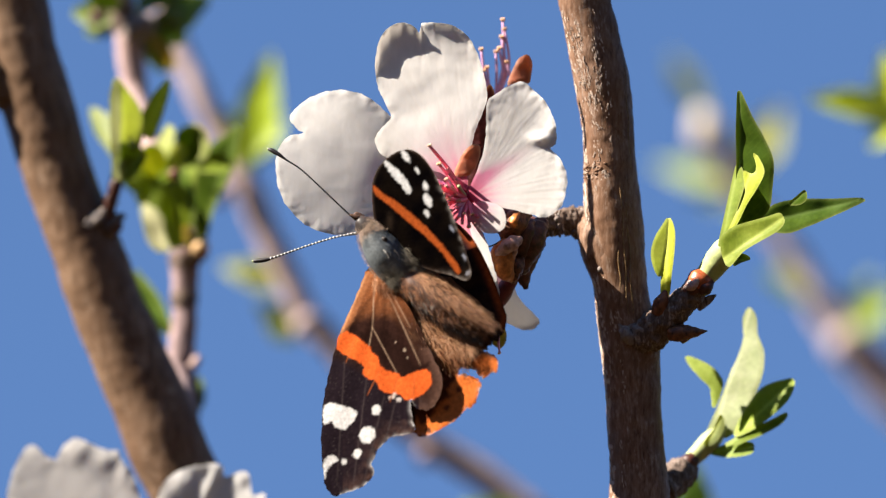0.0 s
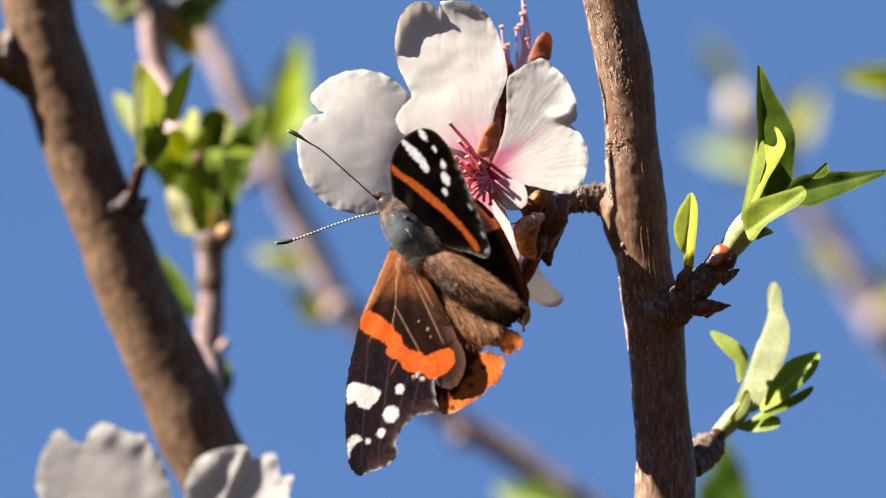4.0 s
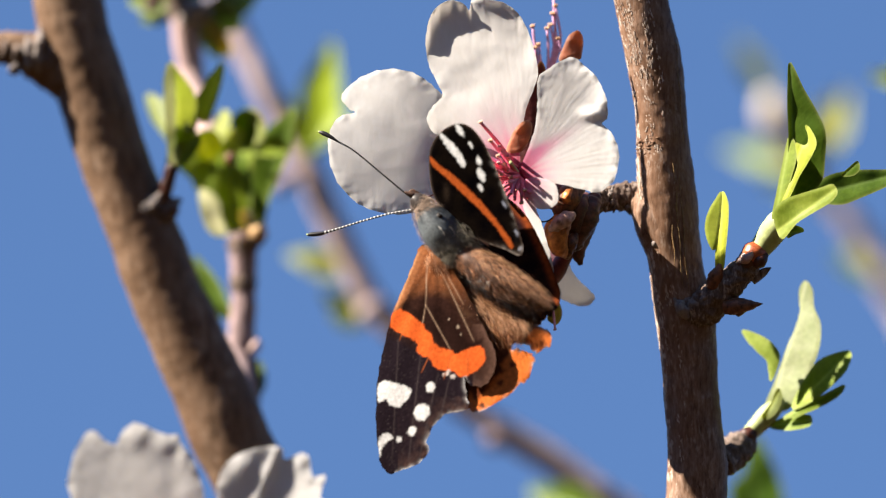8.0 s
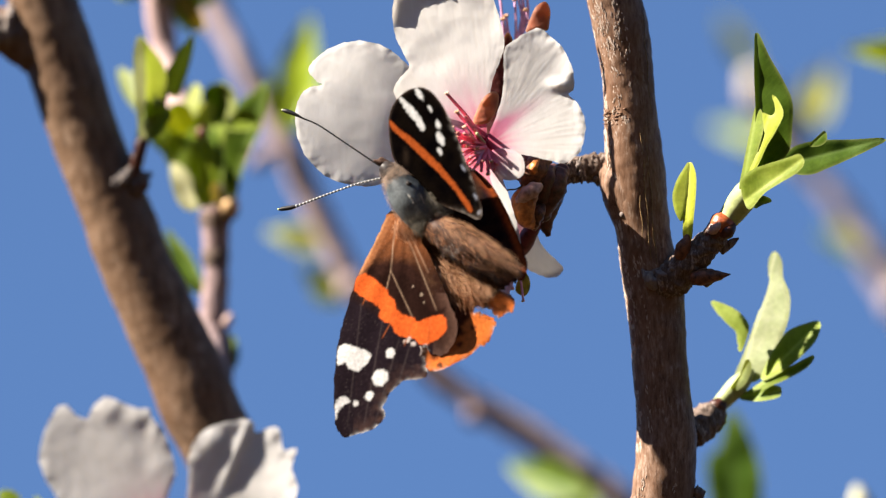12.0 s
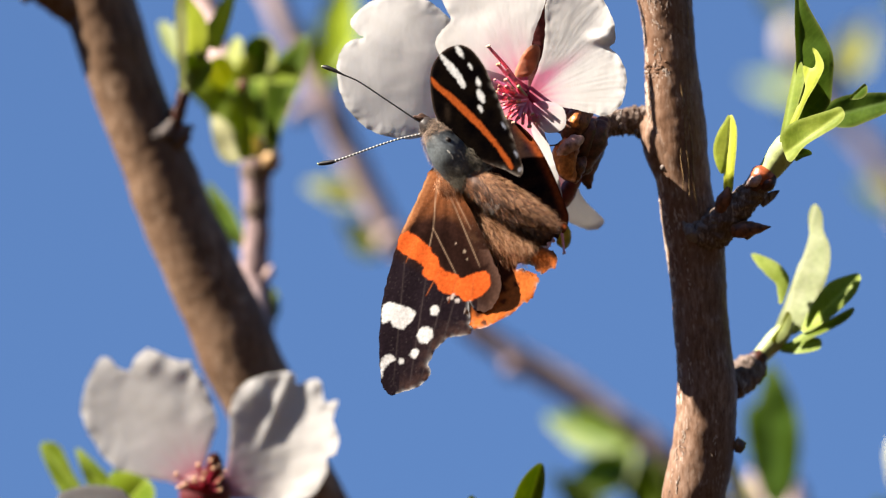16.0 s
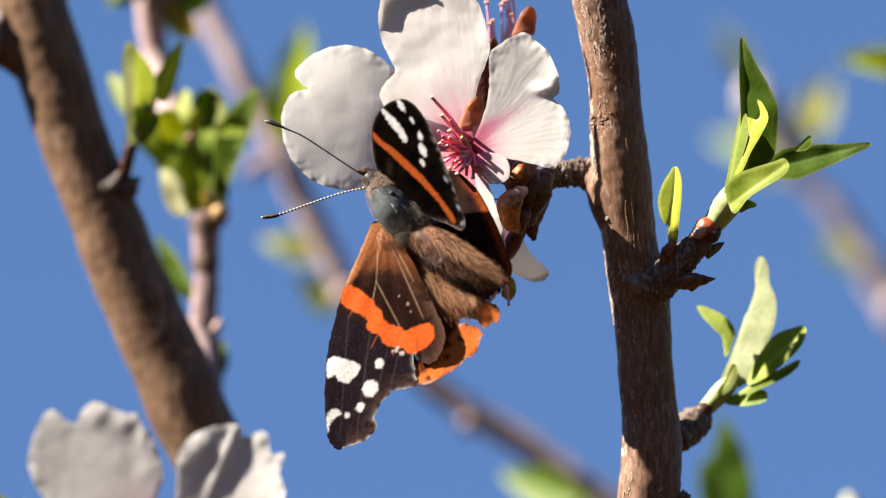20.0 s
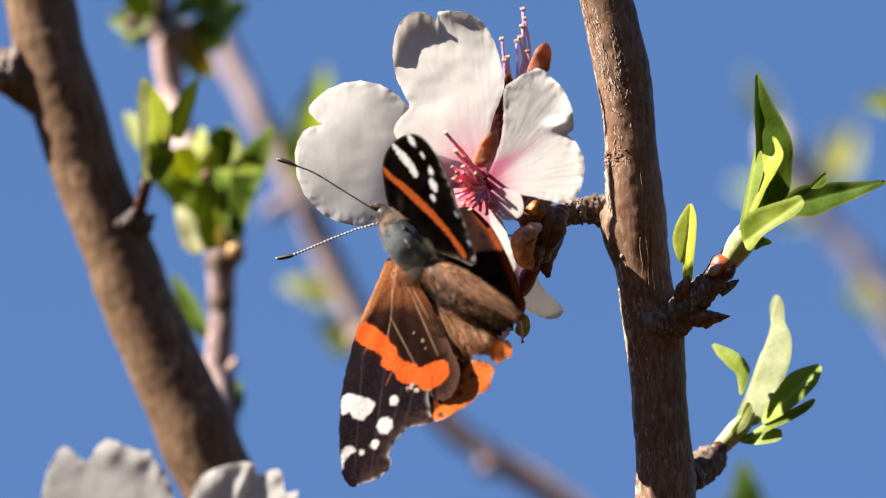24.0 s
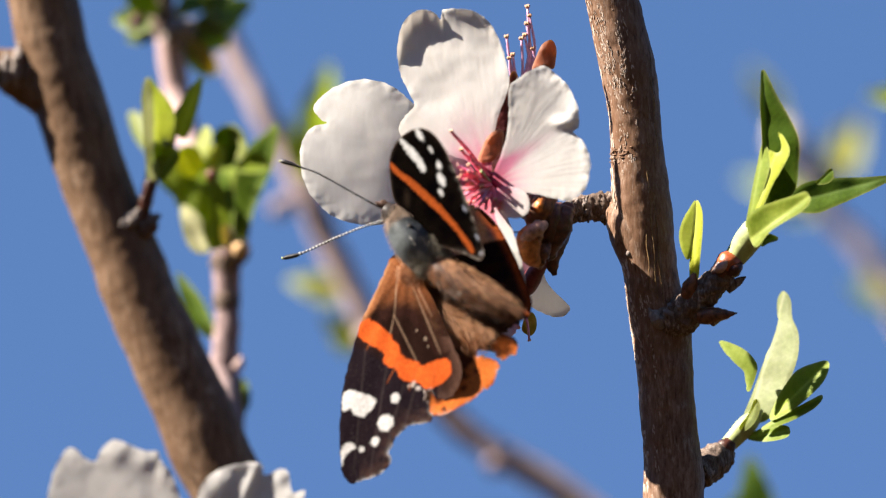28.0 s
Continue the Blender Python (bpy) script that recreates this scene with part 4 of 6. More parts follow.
    # three unseen petals, added so that they shade the lower branch
    petal(t, "868,545 846,520 812,508 784,526 778,560 790,596 820,612 850,590", hub, slanted(-1.0, 0.75), 60, 0.3, "hidden white petal added to shade the lower branch")
    petal(t, "868,545 838,556 806,580 798,610 822,632 850,622 868,590", hub, slanted(-3.0, -0.7), 60, 0.3)
    petal(t, "868,545 850,500 826,470 796,468 780,490 790,518 826,536", hub, slanted(-2.0, 0.6), 60, 0.3)
    blade("sepal", t, plan("870,605 876,585 888,575 896,588 895,606 886,617 876,613"), lambda u, v: -1.0 + 0.3 * (u - 884) / UNIT, LEAF,
          lambda u, v, e: mixed((0.34, 0.3, 0.05), (0.6, 0.5, 0.14), 0.5 + wave(u, v, 14, 4.0)), 2.2, 0.4, "olive-green sepal")
    for rows in ([(868, 545, -2), (866, 585, -3), (858, 612, -4)], [(868, 545, -2), (880, 590, -2.5), (884, 626, -3)], [(868, 545, -2), (862, 580, -3), (866, 604, -3.6)]):
        stamen(t, rows, FILAMENT_PINK, ANTHER_PALE, 3.0, 2.2)


def build_low_blossom():
    b = thing("almond_blossom", (230, 1040, 30), "ruffled white almond blossom with dark magenta heart", "blossom", "blossoms")
    heart = (230, 1034)

    def bulges(u, v, spots):
        # rounded puckers: place, half-widths and height
        return sum(h * np.exp(-((u - cu) / wu) ** 2 - ((v - cv) / wv) ** 2) for cu, cv, wu, wv, h in spots)
    petal(b, "13,875 24,830 40,801 50,789 65,791 80,806 100,812 110,792 125,778 140,776 160,785 185,796 210,799 214,814 232,835 245,870 254,910 241,950 228,990 222,1030 205,1030 170,1013 145,1008 100,1000 61,976 32,935 18,905", heart,
          lambda u, v: 31.0 - 0.04 * (v - 1034) / UNIT - 0.14 * (u - 130) / UNIT - bulges(u, v, ((138, 798, 26, 22, 0.42), (188, 814, 20, 18, 0.32), (222, 842, 14, 18, 0.25), (170, 884, 26, 26, 0.1), (226, 902, 20, 24, 0.12))), 70, 0.15, "broad ruffled white petal in half shade", crease=0.04, veins=0.15, frill=0.18)
    petal(b, "278,886 289,856 314,835 344,825 374,821 394,825 399,844 429,834 442,844 446,875 468,873 468,885 460,910 471,940 464,970 449,974 450,999 440,1019 424,1039 399,1053 359,1057 329,1047 289,1046 240,1040 255,1015 270,985 277,926", heart,
          lambda u, v: 28.5 + 0.08 * (u - 390) / UNIT - 0.6 * 22 * np.logaddexp(0, (u - 405 + 0.4 * (v - 930)) / 22.0) / UNIT - 0.06 * (v - 900) / UNIT - 0.4 * np.exp(-((u - 385 + 0.43 * (v - 830)) / 10.0) ** 2) * np.clip((960 - v) / 40.0, 0, 1) - bulges(u, v, ((425, 852, 16, 14, 0.3), (318, 862, 24, 20, 0.3))), 70, 0.4, "ruffled white petal, sunlit along its outer edge", crease=0.12, veins=0.2, frill=0.3)
    petal(b, "-30,1039 0,1021 40,1017 80,1023 104,1044 139,1062 189,1060 225,1042 220,1064 168,1098 68,1106 -11,1089", heart, lambda u, v: 22.0 + 0.5 * (u - 230) / UNIT * 0.3, 85, 0.5, "cream lower petal")
    petal(b, "240,1045 300,1058 340,1080 350,1130 300,1170 250,1150 228,1100", heart, lambda u, v: 26.0 - 0.1 * (v - 1034) / UNIT, 85, 0.5)
    tube("calyx", b, CALYX, [(230, 1034, 24, 42), (232, 1036, 27, 46), (240, 1045, 31, 34), (262, 1075, 34, 18), (330, 1100, 36, 14)], 20, 6, 0.3, 1.5, "dark magenta calyx cup")
    o = plan("233,1000 240,968 256,964 265,985 261,1018 236,1020")
    blade("sepal", b, o, lambda u, v: 22.0 + 0.1 * (u - 248) / UNIT, LEAF, lambda u, v, e: mixed((0.12, 0.04, 0.025), (0.25, 0.1, 0.05), 0.5 + wave(u, v, 14, 2.0)), 3.0, 0.5, "dark brown sepal")
    rng = random.Random(9)
    for i in range(16):
        a = rng.uniform(-2.9, 0.1)
        r = rng.uniform(25, 68)
        u, v = 232 + r * math.cos(a), 1036 + r * math.sin(a) * 0.9
        stamen(b, [(230, 1034, 24), (231 + (u - 230) * 0.5, 1034 + (v - 1034) * 0.55, 21), (u, v, 18)], CRIMSON, ANTHER, 4.0, 2.4)
    s = thing("leaf_shoot", (60, 1090, 34), "small green leaves beside the low blossom", "leaf shoot", "leaf shoots")
    tube("stem", s, STEM_GREEN, [(40, 1045, 33, 9), (60, 1090, 34, 10), (120, 1130, 36, 12), (260, 1110, 37, 12), (372, 1030, 38, 14)], 12, 6, 0.1, 2.0)
    for o, bs, tp in (("-62,943 -44,936 -25,948 -6,989 18,1028 34,1062 0,1050 -28,1022 -48,985", (34, 1062), (-60, 940)), ("2,949 40,980 69,1015 82,1050 50,1062 24,1020", (70, 1060), (4, 951)),
                      ("69,990 129,1007 140,1040 110,1070 70,1062 60,1030", (72, 1062), (128, 1008))):
        leaf(s, o, bs, tp, 33, 30, 0.3, GREEN, GREEN_LIT, face=(-0.35, 0.35))


# ---- things behind, out of focus ----


def build_left_shoots():
    s = thing("leaf_shoot", (206, 312, 34.3), "young green leaf pair on a small spur", "leaf shoot", "leaf shoots")
    tube("stem", s, plain_material("stem_fresh", (0.24, 0.32, 0.07), 0.5, 900, 0.3), [(206, 318, 34.3, 11), (212, 290, 34.3, 12), (222, 262, 34.5, 10), (232, 240, 35, 6)], 14, 6, 0.05, 2.0)
    # these greens carry light as well: bright outer leaves, a pale edge, dark inside
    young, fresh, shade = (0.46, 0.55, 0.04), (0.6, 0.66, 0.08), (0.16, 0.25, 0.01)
    leaf(s, "204,138 212,158 214,200 212,250 208,296 214,318 202,316 198,270 196,215 195,170", (207, 316), (204, 140), 33.4, 31.4, 0.2, (0.42, 0.47, 0.16), (0.56, 0.58, 0.28), "edge of a folded leaf coloured pale as if sunlit", cell=3.5, face=(-0.3, 0.0))
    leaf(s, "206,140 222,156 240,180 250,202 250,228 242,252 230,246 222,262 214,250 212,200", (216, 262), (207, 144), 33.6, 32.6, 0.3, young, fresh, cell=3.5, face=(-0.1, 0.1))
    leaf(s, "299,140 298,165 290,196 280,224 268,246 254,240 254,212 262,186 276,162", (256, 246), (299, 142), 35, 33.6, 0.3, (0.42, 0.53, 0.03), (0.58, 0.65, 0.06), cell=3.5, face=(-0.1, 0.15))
    leaf(s, "262,186 256,214 252,244 246,262 234,256 240,232 248,206", (244, 258), (260, 190), 35.5, 35, 0.4, (0.03, 0.075, 0.005), (0.07, 0.13, 0.008), "inner leaf coloured dark as if shaded", cell=3.5)
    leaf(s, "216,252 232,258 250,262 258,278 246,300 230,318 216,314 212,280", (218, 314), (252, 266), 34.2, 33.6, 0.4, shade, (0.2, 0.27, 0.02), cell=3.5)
    leaf(s, "160,192 185,200 204,222 216,262 222,300 208,290 188,262 168,232", (218, 300), (161, 193), 52, 58, 0.5, (0.14, 0.2, 0.03), (0.36, 0.4, 0.14), cell=5)

    t = thing("pink_twig", (372, 900, 44), "slender pink-grey twig with dark bands", "twig", "twigs")
    tube("bark", t, BARK_DUSK, [(374, 930, 41, 22), (346, 850, 45, 22), (328, 750, 51, 22), (322, 700, 54, 22), (319, 655, 57, 25), (322, 610, 57, 24), (327, 560, 57, 22), (326, 500, 57, 23), (329, 450, 57, 26), (332, 425, 57, 22)], 22, 8, 0.25, 2.0)
    for a, b_, w in ((800, 662, 25.5), (545, 512, 23.6), (478, 440, 26.5)):
        k = 326.0
        tube("bark_band", t, BARK_ROUGH, [(k, a, 57, w * 0.9), (k, (a + b_) / 2, 57, w + 1.2), (k, b_, 57, w * 0.92)], 20, 6, 0.2, 1.0, "dark bark band")
    tube("bud", t, BARK_PINK, [(338, 650, 56, 10), (346, 640, 55.4, 10), (351, 630, 55, 4)], 12, 5, 0.15, 1.0)
    tube("bud", t, plain_material("leaf_scar", (0.78, 0.5, 0.25), 0.7, 900, 0.2), [(346, 445, 54.5, 8), (354, 437, 53.4, 15), (360, 430, 53.6, 12), (364, 426, 54, 4)], 16, 5, 0.08, 1.0, "pale orange leaf scar")
    tube("bud", t, BARK_ROUGH, [(340, 462, 56, 14), (358, 448, 56, 12), (368, 436, 56, 4)], 12, 5, 0.1, 1.0)
    c = thing("leaf_shoot", (330, 432, 57), "dense cluster of young green almond leaves", "leaf shoot", "leaf shoots")
    tube("stem", c, STEM_GREEN, [(330, 440, 57, 14), (322, 400, 57, 12), (318, 350, 57, 10), (322, 300, 57, 6)], 12, 6, 0.05, 2.0)
    # light is put into the leaf tones: pale towards the sun, deep inside
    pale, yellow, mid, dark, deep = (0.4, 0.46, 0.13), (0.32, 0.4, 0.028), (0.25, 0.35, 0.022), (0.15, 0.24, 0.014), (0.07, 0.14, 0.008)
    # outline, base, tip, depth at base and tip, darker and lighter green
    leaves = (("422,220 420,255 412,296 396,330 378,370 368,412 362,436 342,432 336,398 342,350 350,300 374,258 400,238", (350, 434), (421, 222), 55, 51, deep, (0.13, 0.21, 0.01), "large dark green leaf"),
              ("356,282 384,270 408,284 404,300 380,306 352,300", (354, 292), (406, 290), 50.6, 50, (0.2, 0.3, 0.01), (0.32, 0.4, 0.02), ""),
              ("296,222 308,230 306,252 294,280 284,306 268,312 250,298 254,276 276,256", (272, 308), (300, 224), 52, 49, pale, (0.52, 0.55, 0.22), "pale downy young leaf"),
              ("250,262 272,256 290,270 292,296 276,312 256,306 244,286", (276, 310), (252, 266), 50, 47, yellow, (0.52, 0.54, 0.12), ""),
              ("312,240 332,222 352,228 362,250 354,278 334,296 318,282", (330, 294), (338, 226), 54, 49, deep, dark, "curled leaf in dark green as if shaded"),
              ("326,226 346,220 364,236 370,262 360,284 352,280 356,256 346,238", (356, 282), (330, 226), 48.6, 48, pale, (0.46, 0.5, 0.18), "rim of the curled leaf coloured pale as if lit"),
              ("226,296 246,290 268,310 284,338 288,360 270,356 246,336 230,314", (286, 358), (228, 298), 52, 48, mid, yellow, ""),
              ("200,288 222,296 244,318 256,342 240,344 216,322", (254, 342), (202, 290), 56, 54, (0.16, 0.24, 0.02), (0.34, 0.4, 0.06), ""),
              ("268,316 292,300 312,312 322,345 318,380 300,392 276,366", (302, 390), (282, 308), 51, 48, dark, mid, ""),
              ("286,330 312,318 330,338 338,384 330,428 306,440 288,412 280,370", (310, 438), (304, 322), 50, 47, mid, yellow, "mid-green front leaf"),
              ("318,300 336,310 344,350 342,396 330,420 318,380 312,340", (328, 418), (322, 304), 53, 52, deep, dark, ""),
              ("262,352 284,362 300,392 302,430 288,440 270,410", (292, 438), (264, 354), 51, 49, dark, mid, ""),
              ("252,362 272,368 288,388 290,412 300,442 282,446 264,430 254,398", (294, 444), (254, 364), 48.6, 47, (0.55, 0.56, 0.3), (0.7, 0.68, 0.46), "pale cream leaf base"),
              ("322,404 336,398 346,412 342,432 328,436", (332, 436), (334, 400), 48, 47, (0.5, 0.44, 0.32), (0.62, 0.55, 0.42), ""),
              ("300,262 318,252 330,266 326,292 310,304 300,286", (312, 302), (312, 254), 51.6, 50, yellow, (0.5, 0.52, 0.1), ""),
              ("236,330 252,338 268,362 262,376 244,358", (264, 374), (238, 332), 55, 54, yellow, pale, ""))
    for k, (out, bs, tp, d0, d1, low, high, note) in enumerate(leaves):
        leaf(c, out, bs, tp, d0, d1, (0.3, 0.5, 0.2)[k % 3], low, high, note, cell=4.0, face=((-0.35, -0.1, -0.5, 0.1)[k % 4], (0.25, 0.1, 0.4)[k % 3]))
    rng = random.Random(17)
    for bs, tp, w in (((318, 400), (236, 318), 20), ((316, 380), (262, 262), 20), ((322, 360), (292, 236), 18), ((326, 380), (330, 240), 20), ((332, 400), (366, 262), 20), ((330, 420), (250, 372), 18), ((330, 420), (378, 300), 20),
                      ((322, 430), (290, 330), 22), ((326, 420), (344, 320), 22), ((318, 340), (240, 276), 15)):
        b_, t_ = np.array(bs, float), np.array(tp, float)
        ax = (t_ - b_)
        nn = np.array((-ax[1], ax[0])) / np.hypot(*ax) * w
        out = [b_, b_ + ax * 0.25 + nn * 0.6, b_ + ax * 0.55 + nn, b_ + ax * 0.82 + nn * 0.6, t_, b_ + ax * 0.82 - nn * 0.6, b_ + ax * 0.55 - nn, b_ + ax * 0.25 - nn * 0.6]
        leaf(c, [tuple(p) for p in out], bs, tp, 58, rng.uniform(58, 64), 0.5, mid if rng.random() < 0.5 else dark, yellow, cell=5, face=(rng.uniform(-0.4, 0.1), rng.uniform(0, 0.3)))
    tube("bud", c, SCALE_PALE, [(306, 322, 47.4, 4), (308, 312, 47, 10), (309, 304, 47, 9), (310, 298, 47.2, 3)], 12, 5, 0.1, 1.0, "small brown bud")
    s = thing("leaf_shoot", (292, 585, 57), "single dark green leaf behind the branch", "leaf shoot", "leaf shoots")
    leaf(s, "238,478 262,500 284,530 300,568 302,592 284,588 262,562 246,524", (304, 594), (240, 480), 57, 60, 0.6, GREEN_DARK, GREEN, cell=4.5)
    leaf(s, "352,668 362,690 360,716 346,730 338,708", (342, 728), (353, 670), 58, 60, 0.4, GREEN_DARK, GREEN, cell=4.5)

    t = thing("pink_twig", (325, 430, 62), "pale pink-grey twig rising behind the leaves", "twig", "twigs")
    tube("bark", t, BARK_PINK, [(326, 440, 58, 20), (308, 360, 62, 21), (262, 250, 70, 22), (240, 165, 75, 24), (229, 90, 75, 24), (221, 40, 75, 22), (214, -10, 75, 20), (204, -120, 75, 20), (190, -260, 75, 20)], 20, 8, 0.25, 2.0)
    tube("bark_band", t, BARK_ROUGH, [(223, 62, 75, 22), (218, 30, 75, 24), (213, -20, 75, 22), (206, -90, 75, 20)], 18, 6, 0.2, 1.0, "dark bark band")
    tube("bud", t, BARK_GREY, [(226, 60, 74, 16), (248, 48, 72, 24), (262, 40, 71, 18), (272, 30, 71, 6)], 16, 6, 0.4, 1.0, "grey bud cluster")
    s = thing("leaf_shoot", (214, 10, 75), "small green leaves round a dark bud", "leaf shoot", "leaf shoots")
    rng = random.Random(5)
    for bs, tp, w in (((215, 30), (128, 22), 24), ((215, 30), (150, 60), 20), ((262, 40), (330, 70), 28), ((262, 40), (352, 30), 26), ((250, 45), (290, 130), 18), ((240, 20), (310, -40), 26), ((214, 20), (150, -40), 24), ((290, 20), (346, -64), 26), ((300, 30), (372, -4), 20)):
        b_, t_ = np.array(bs, float), np.array(tp, float)
        ax = (t_ - b_)
        nn = np.array((-ax[1], ax[0])) / np.hypot(*ax) * w
        out = [b_, b_ + ax * 0.3 + nn * 0.7, b_ + ax * 0.6 + nn, t_, b_ + ax * 0.6 - nn, b_ + ax * 0.3 - nn * 0.7]
        leaf(s, [tuple(p) for p in out], bs, tp, 74, rng.uniform(68, 84), 0.6, (0.06, 0.12, 0.01), (0.15, 0.22, 0.015), cell=6)
    leaf(s, "262,66 288,70 306,96 308,124 288,120 270,98", (262, 66), (308, 124), 74, 80, 0.5, (0.3, 0.24, 0.05), (0.42, 0.36, 0.08), "yellow-brown leaf", cell=6)
    tube("bud", s, SCALE, [(160, 40, 72, 4), (172, 30, 71, 14), (180, 22, 71, 10), (186, 14, 71, 2)], 12, 5, 0.1, 1.0, "dark red bud")


def spray(name_thing, leaves, seed, depth, low, high, spread=10.0):
    rng = random.Random(seed)
    for bs, tp, w in leaves:
        b_, t_ = np.array(bs, float), np.array(tp, float)
        ax = (t_ - b_)
        nn = np.array((-ax[1], ax[0])) / np.hypot(*ax) * w
        out = [b_, b_ + ax * 0.25 + nn * 0.65, b_ + ax * 0.55 + nn, b_ + ax * 0.82 + nn * 0.5, t_, b_ + ax * 0.82 - nn * 0.55, b_ + ax * 0.55 - nn, b_ + ax * 0.25 - nn * 0.6]
        leaf(name_thing, [tuple(p) for p in out], bs, tp, depth, depth + rng.uniform(-spread, spread), rng.uniform(0.4, 0.9), low, high, cell=7, face=(rng.uniform(-0.7, -0.2), rng.uniform(0.1, 0.4)))


def build_far(trunk):
    t = thing("far_twig", (1008, 961, 156), "blurred grey-pink almond twig crossing behind", "twig", "twigs")
    low = from_world(trunk[18, :3])
    end = (784 + low[0] * UNIT / (1 + low[1] / 1500), 441 - low[2] * UNIT / (1 + low[1] / 1500), low[1])
    tube("bark", t, BARK_FAR, [(240, -160, 164, 19), (275, -20, 162, 20), (308, 70, 160, 21), (350, 160, 158, 21), (398, 250, 157, 22), (440, 340, 156, 24), (484, 440, 156, 23), (535, 545, 156, 24), (600, 625, 156, 23), (700, 742, 156, 24), (783, 796, 156, 25),
                                (861, 848, 156, 25), (930, 899, 156, 26), (1008, 961, 156, 27), (1150, 1120, 154, 28), (1300, 1700, 100, 46), end + (60,)], 20, 6, 0.4, 3.0)
    tube("bud", t, BARK_FAR, [(552, 562, 153, 14), (536, 578, 151, 18), (524, 590, 150, 8)], 14, 5, 0.3, 1.5)
    tube("bud", t, BARK_FAR, [(410, 330, 154, 12), (385, 345, 152, 18), (368, 350, 152, 6)], 14, 5, 0.3, 1.5)
    tube("bud", t, BARK_DUSK, [(770, 800, 155, 18), (752, 808, 154, 17), (740, 814, 153, 5)], 14, 5, 0.3, 1.5)
    s = thing("leaf_shoot", (440, 300, 118), "blurred yellow-green leaves on the far twig", "leaf shoot", "leaf shoots")
    spray(s, (((430, 300), (482, 95), 34), ((430, 300), (500, 205), 26), ((425, 300), (400, 190), 16)), 3, 150, (0.24, 0.34, 0.01), (0.36, 0.45, 0.02))
    s = thing("leaf_shoot", (510, 500, 130), "blurred pale young leaves on the far twig", "leaf shoot", "leaf shoots")
    spray(s, (((522, 500), (392, 472), 24), ((505, 505), (420, 488), 20)), 4, 158, (0.45, 0.5, 0.18), (0.6, 0.62, 0.26), 3.0)
    spray(s, (((530, 590), (455, 535), 20), ((530, 600), (470, 575), 18)), 4, 158, (0.2, 0.26, 0.08), (0.3, 0.35, 0.13))
    s = thing("leaf_shoot", (960, 930, 115), "blurred green leaves low on the far twig", "leaf shoot", "leaf shoots")
    spray(s, (((975, 960), (815, 895), 36), ((985, 985), (862, 1012), 38), ((975, 950), (900, 1040), 34), ((1000, 970), (985, 1075), 42), ((930, 1090), (826, 995), 26), ((1010, 980), (1035, 1080), 36)), 6, 130, (0.04, 0.1, 0.004), (0.16, 0.25, 0.01))
    s = thing("leaf_shoot", (1223, 1066, 104), "drooping dark green leaf behind the branch", "leaf shoot", "leaf shoots")
    tube("stem", s, STEM_GREEN, [(1135, 905, 8, 10), (1160, 1000, 44, 9), (1182, 1078, 84, 9), (1221, 1068, 104, 8)], 12, 6, 0.05, 2.0)
    leaf(s, "1218,811 1242,839 1266,900 1271,960 1259,1029 1225,1068 1197,1026 1179,958 1177,896 1199,876", (1223, 1068), (1219, 814), 104, 108, 0.1, (0.05, 0.12, 0.005), (0.1, 0.19, 0.01), cell=5)
    leaf(s, "1153,1027 1165,1018 1179,1023 1189,1048 1179,1078 1153,1078", (1165, 1078), (1166, 1020), 102, 102, 0.5, (0.5, 0.46, 0.25), (0.65, 0.6, 0.35), cell=5)
    s = thing("leaf_shoot", (800, 1110, 10), "green leaf tips rising below the butterfly", "leaf shoot", "leaf shoots")
    tube("stem", s, STEM_GREEN, [(1085, 1110, 0, 9), (990, 1160, 5, 8), (880, 1150, 9, 8), (800, 1110, 10, 7)], 12, 6, 0.05, 2.0)
    leaf(s, "834,995 838,1030 830,1070 814,1102 790,1118 774,1112 783,1059 803,1019", (795, 1116), (834, 996), 10, 6, 0.6, GREEN, GREEN_LIT, cell=3.5)
    leaf(s, "703,1052 720,1062 740,1098 790,1118 740,1116 696,1096", (795, 1116), (704, 1054), 10, 9, 0.6, GREEN, GREEN_LIT, cell=3.5)
    s = thing("leaf_shoot", (1450, 1080, 100), "blurred pale opening bud on a thin stem", "leaf shoot", "leaf shoots")
    tube("bud", s, plain_material("pale_bud", (0.5, 0.48, 0.3), 0.5), [(1450, 1046, 100, 12), (1450, 1010, 100, 21), (1446, 975, 100, 19), (1442, 950, 100, 6)], 14, 5, 0.2, 2.0)
    tube("stem", s, STEM_GREEN, [(1450, 1050, 100, 10), (1452, 1120, 104, 12), (1400, 1400, 110, 14), (1290, 1660, 102, 16)], 12, 5, 0.1, 2.0)
    spray(s, (((1455, 1120), (1500, 1020), 24), ((1455, 1110), (1400, 1060), 20)), 8, 102, GREEN_DARK, GREEN)

    t = thing("far_twig", (1560, 700, 246), "very blurred pale twig far behind", "twig", "twigs")
    low = from_world(trunk[30, :3])
    end = (784 + low[0] * UNIT / (1 + low[1] / 1500), 441 - low[2] * UNIT / (1 + low[1] / 1500), low[1])
    pale = bark_material("bark_far", (0.36, 0.27, 0.26), (0.52, 0.41, 0.39), (0.64, 0.53, 0.5), (0.47, 0.36, 0.34), 0.5)
    tube("bark", t, pale, [(1262, 250, 246, 12), (1282, 300, 246, 16), (1330, 365, 246, 18), (1395, 440, 246, 20), (1450, 530, 246, 26), (1510, 615, 246, 36), (1580, 690, 246, 42), (1700, 850, 243, 44), (2000, 1500, 230, 50), end + (70,)], 18, 6, 0.5, 4.0)
    tube("bud", t, pale, [(1505, 620, 243, 26), (1488, 604, 241, 28), (1474, 594, 240, 10)], 14, 5, 0.5, 4.0, "swollen bud")
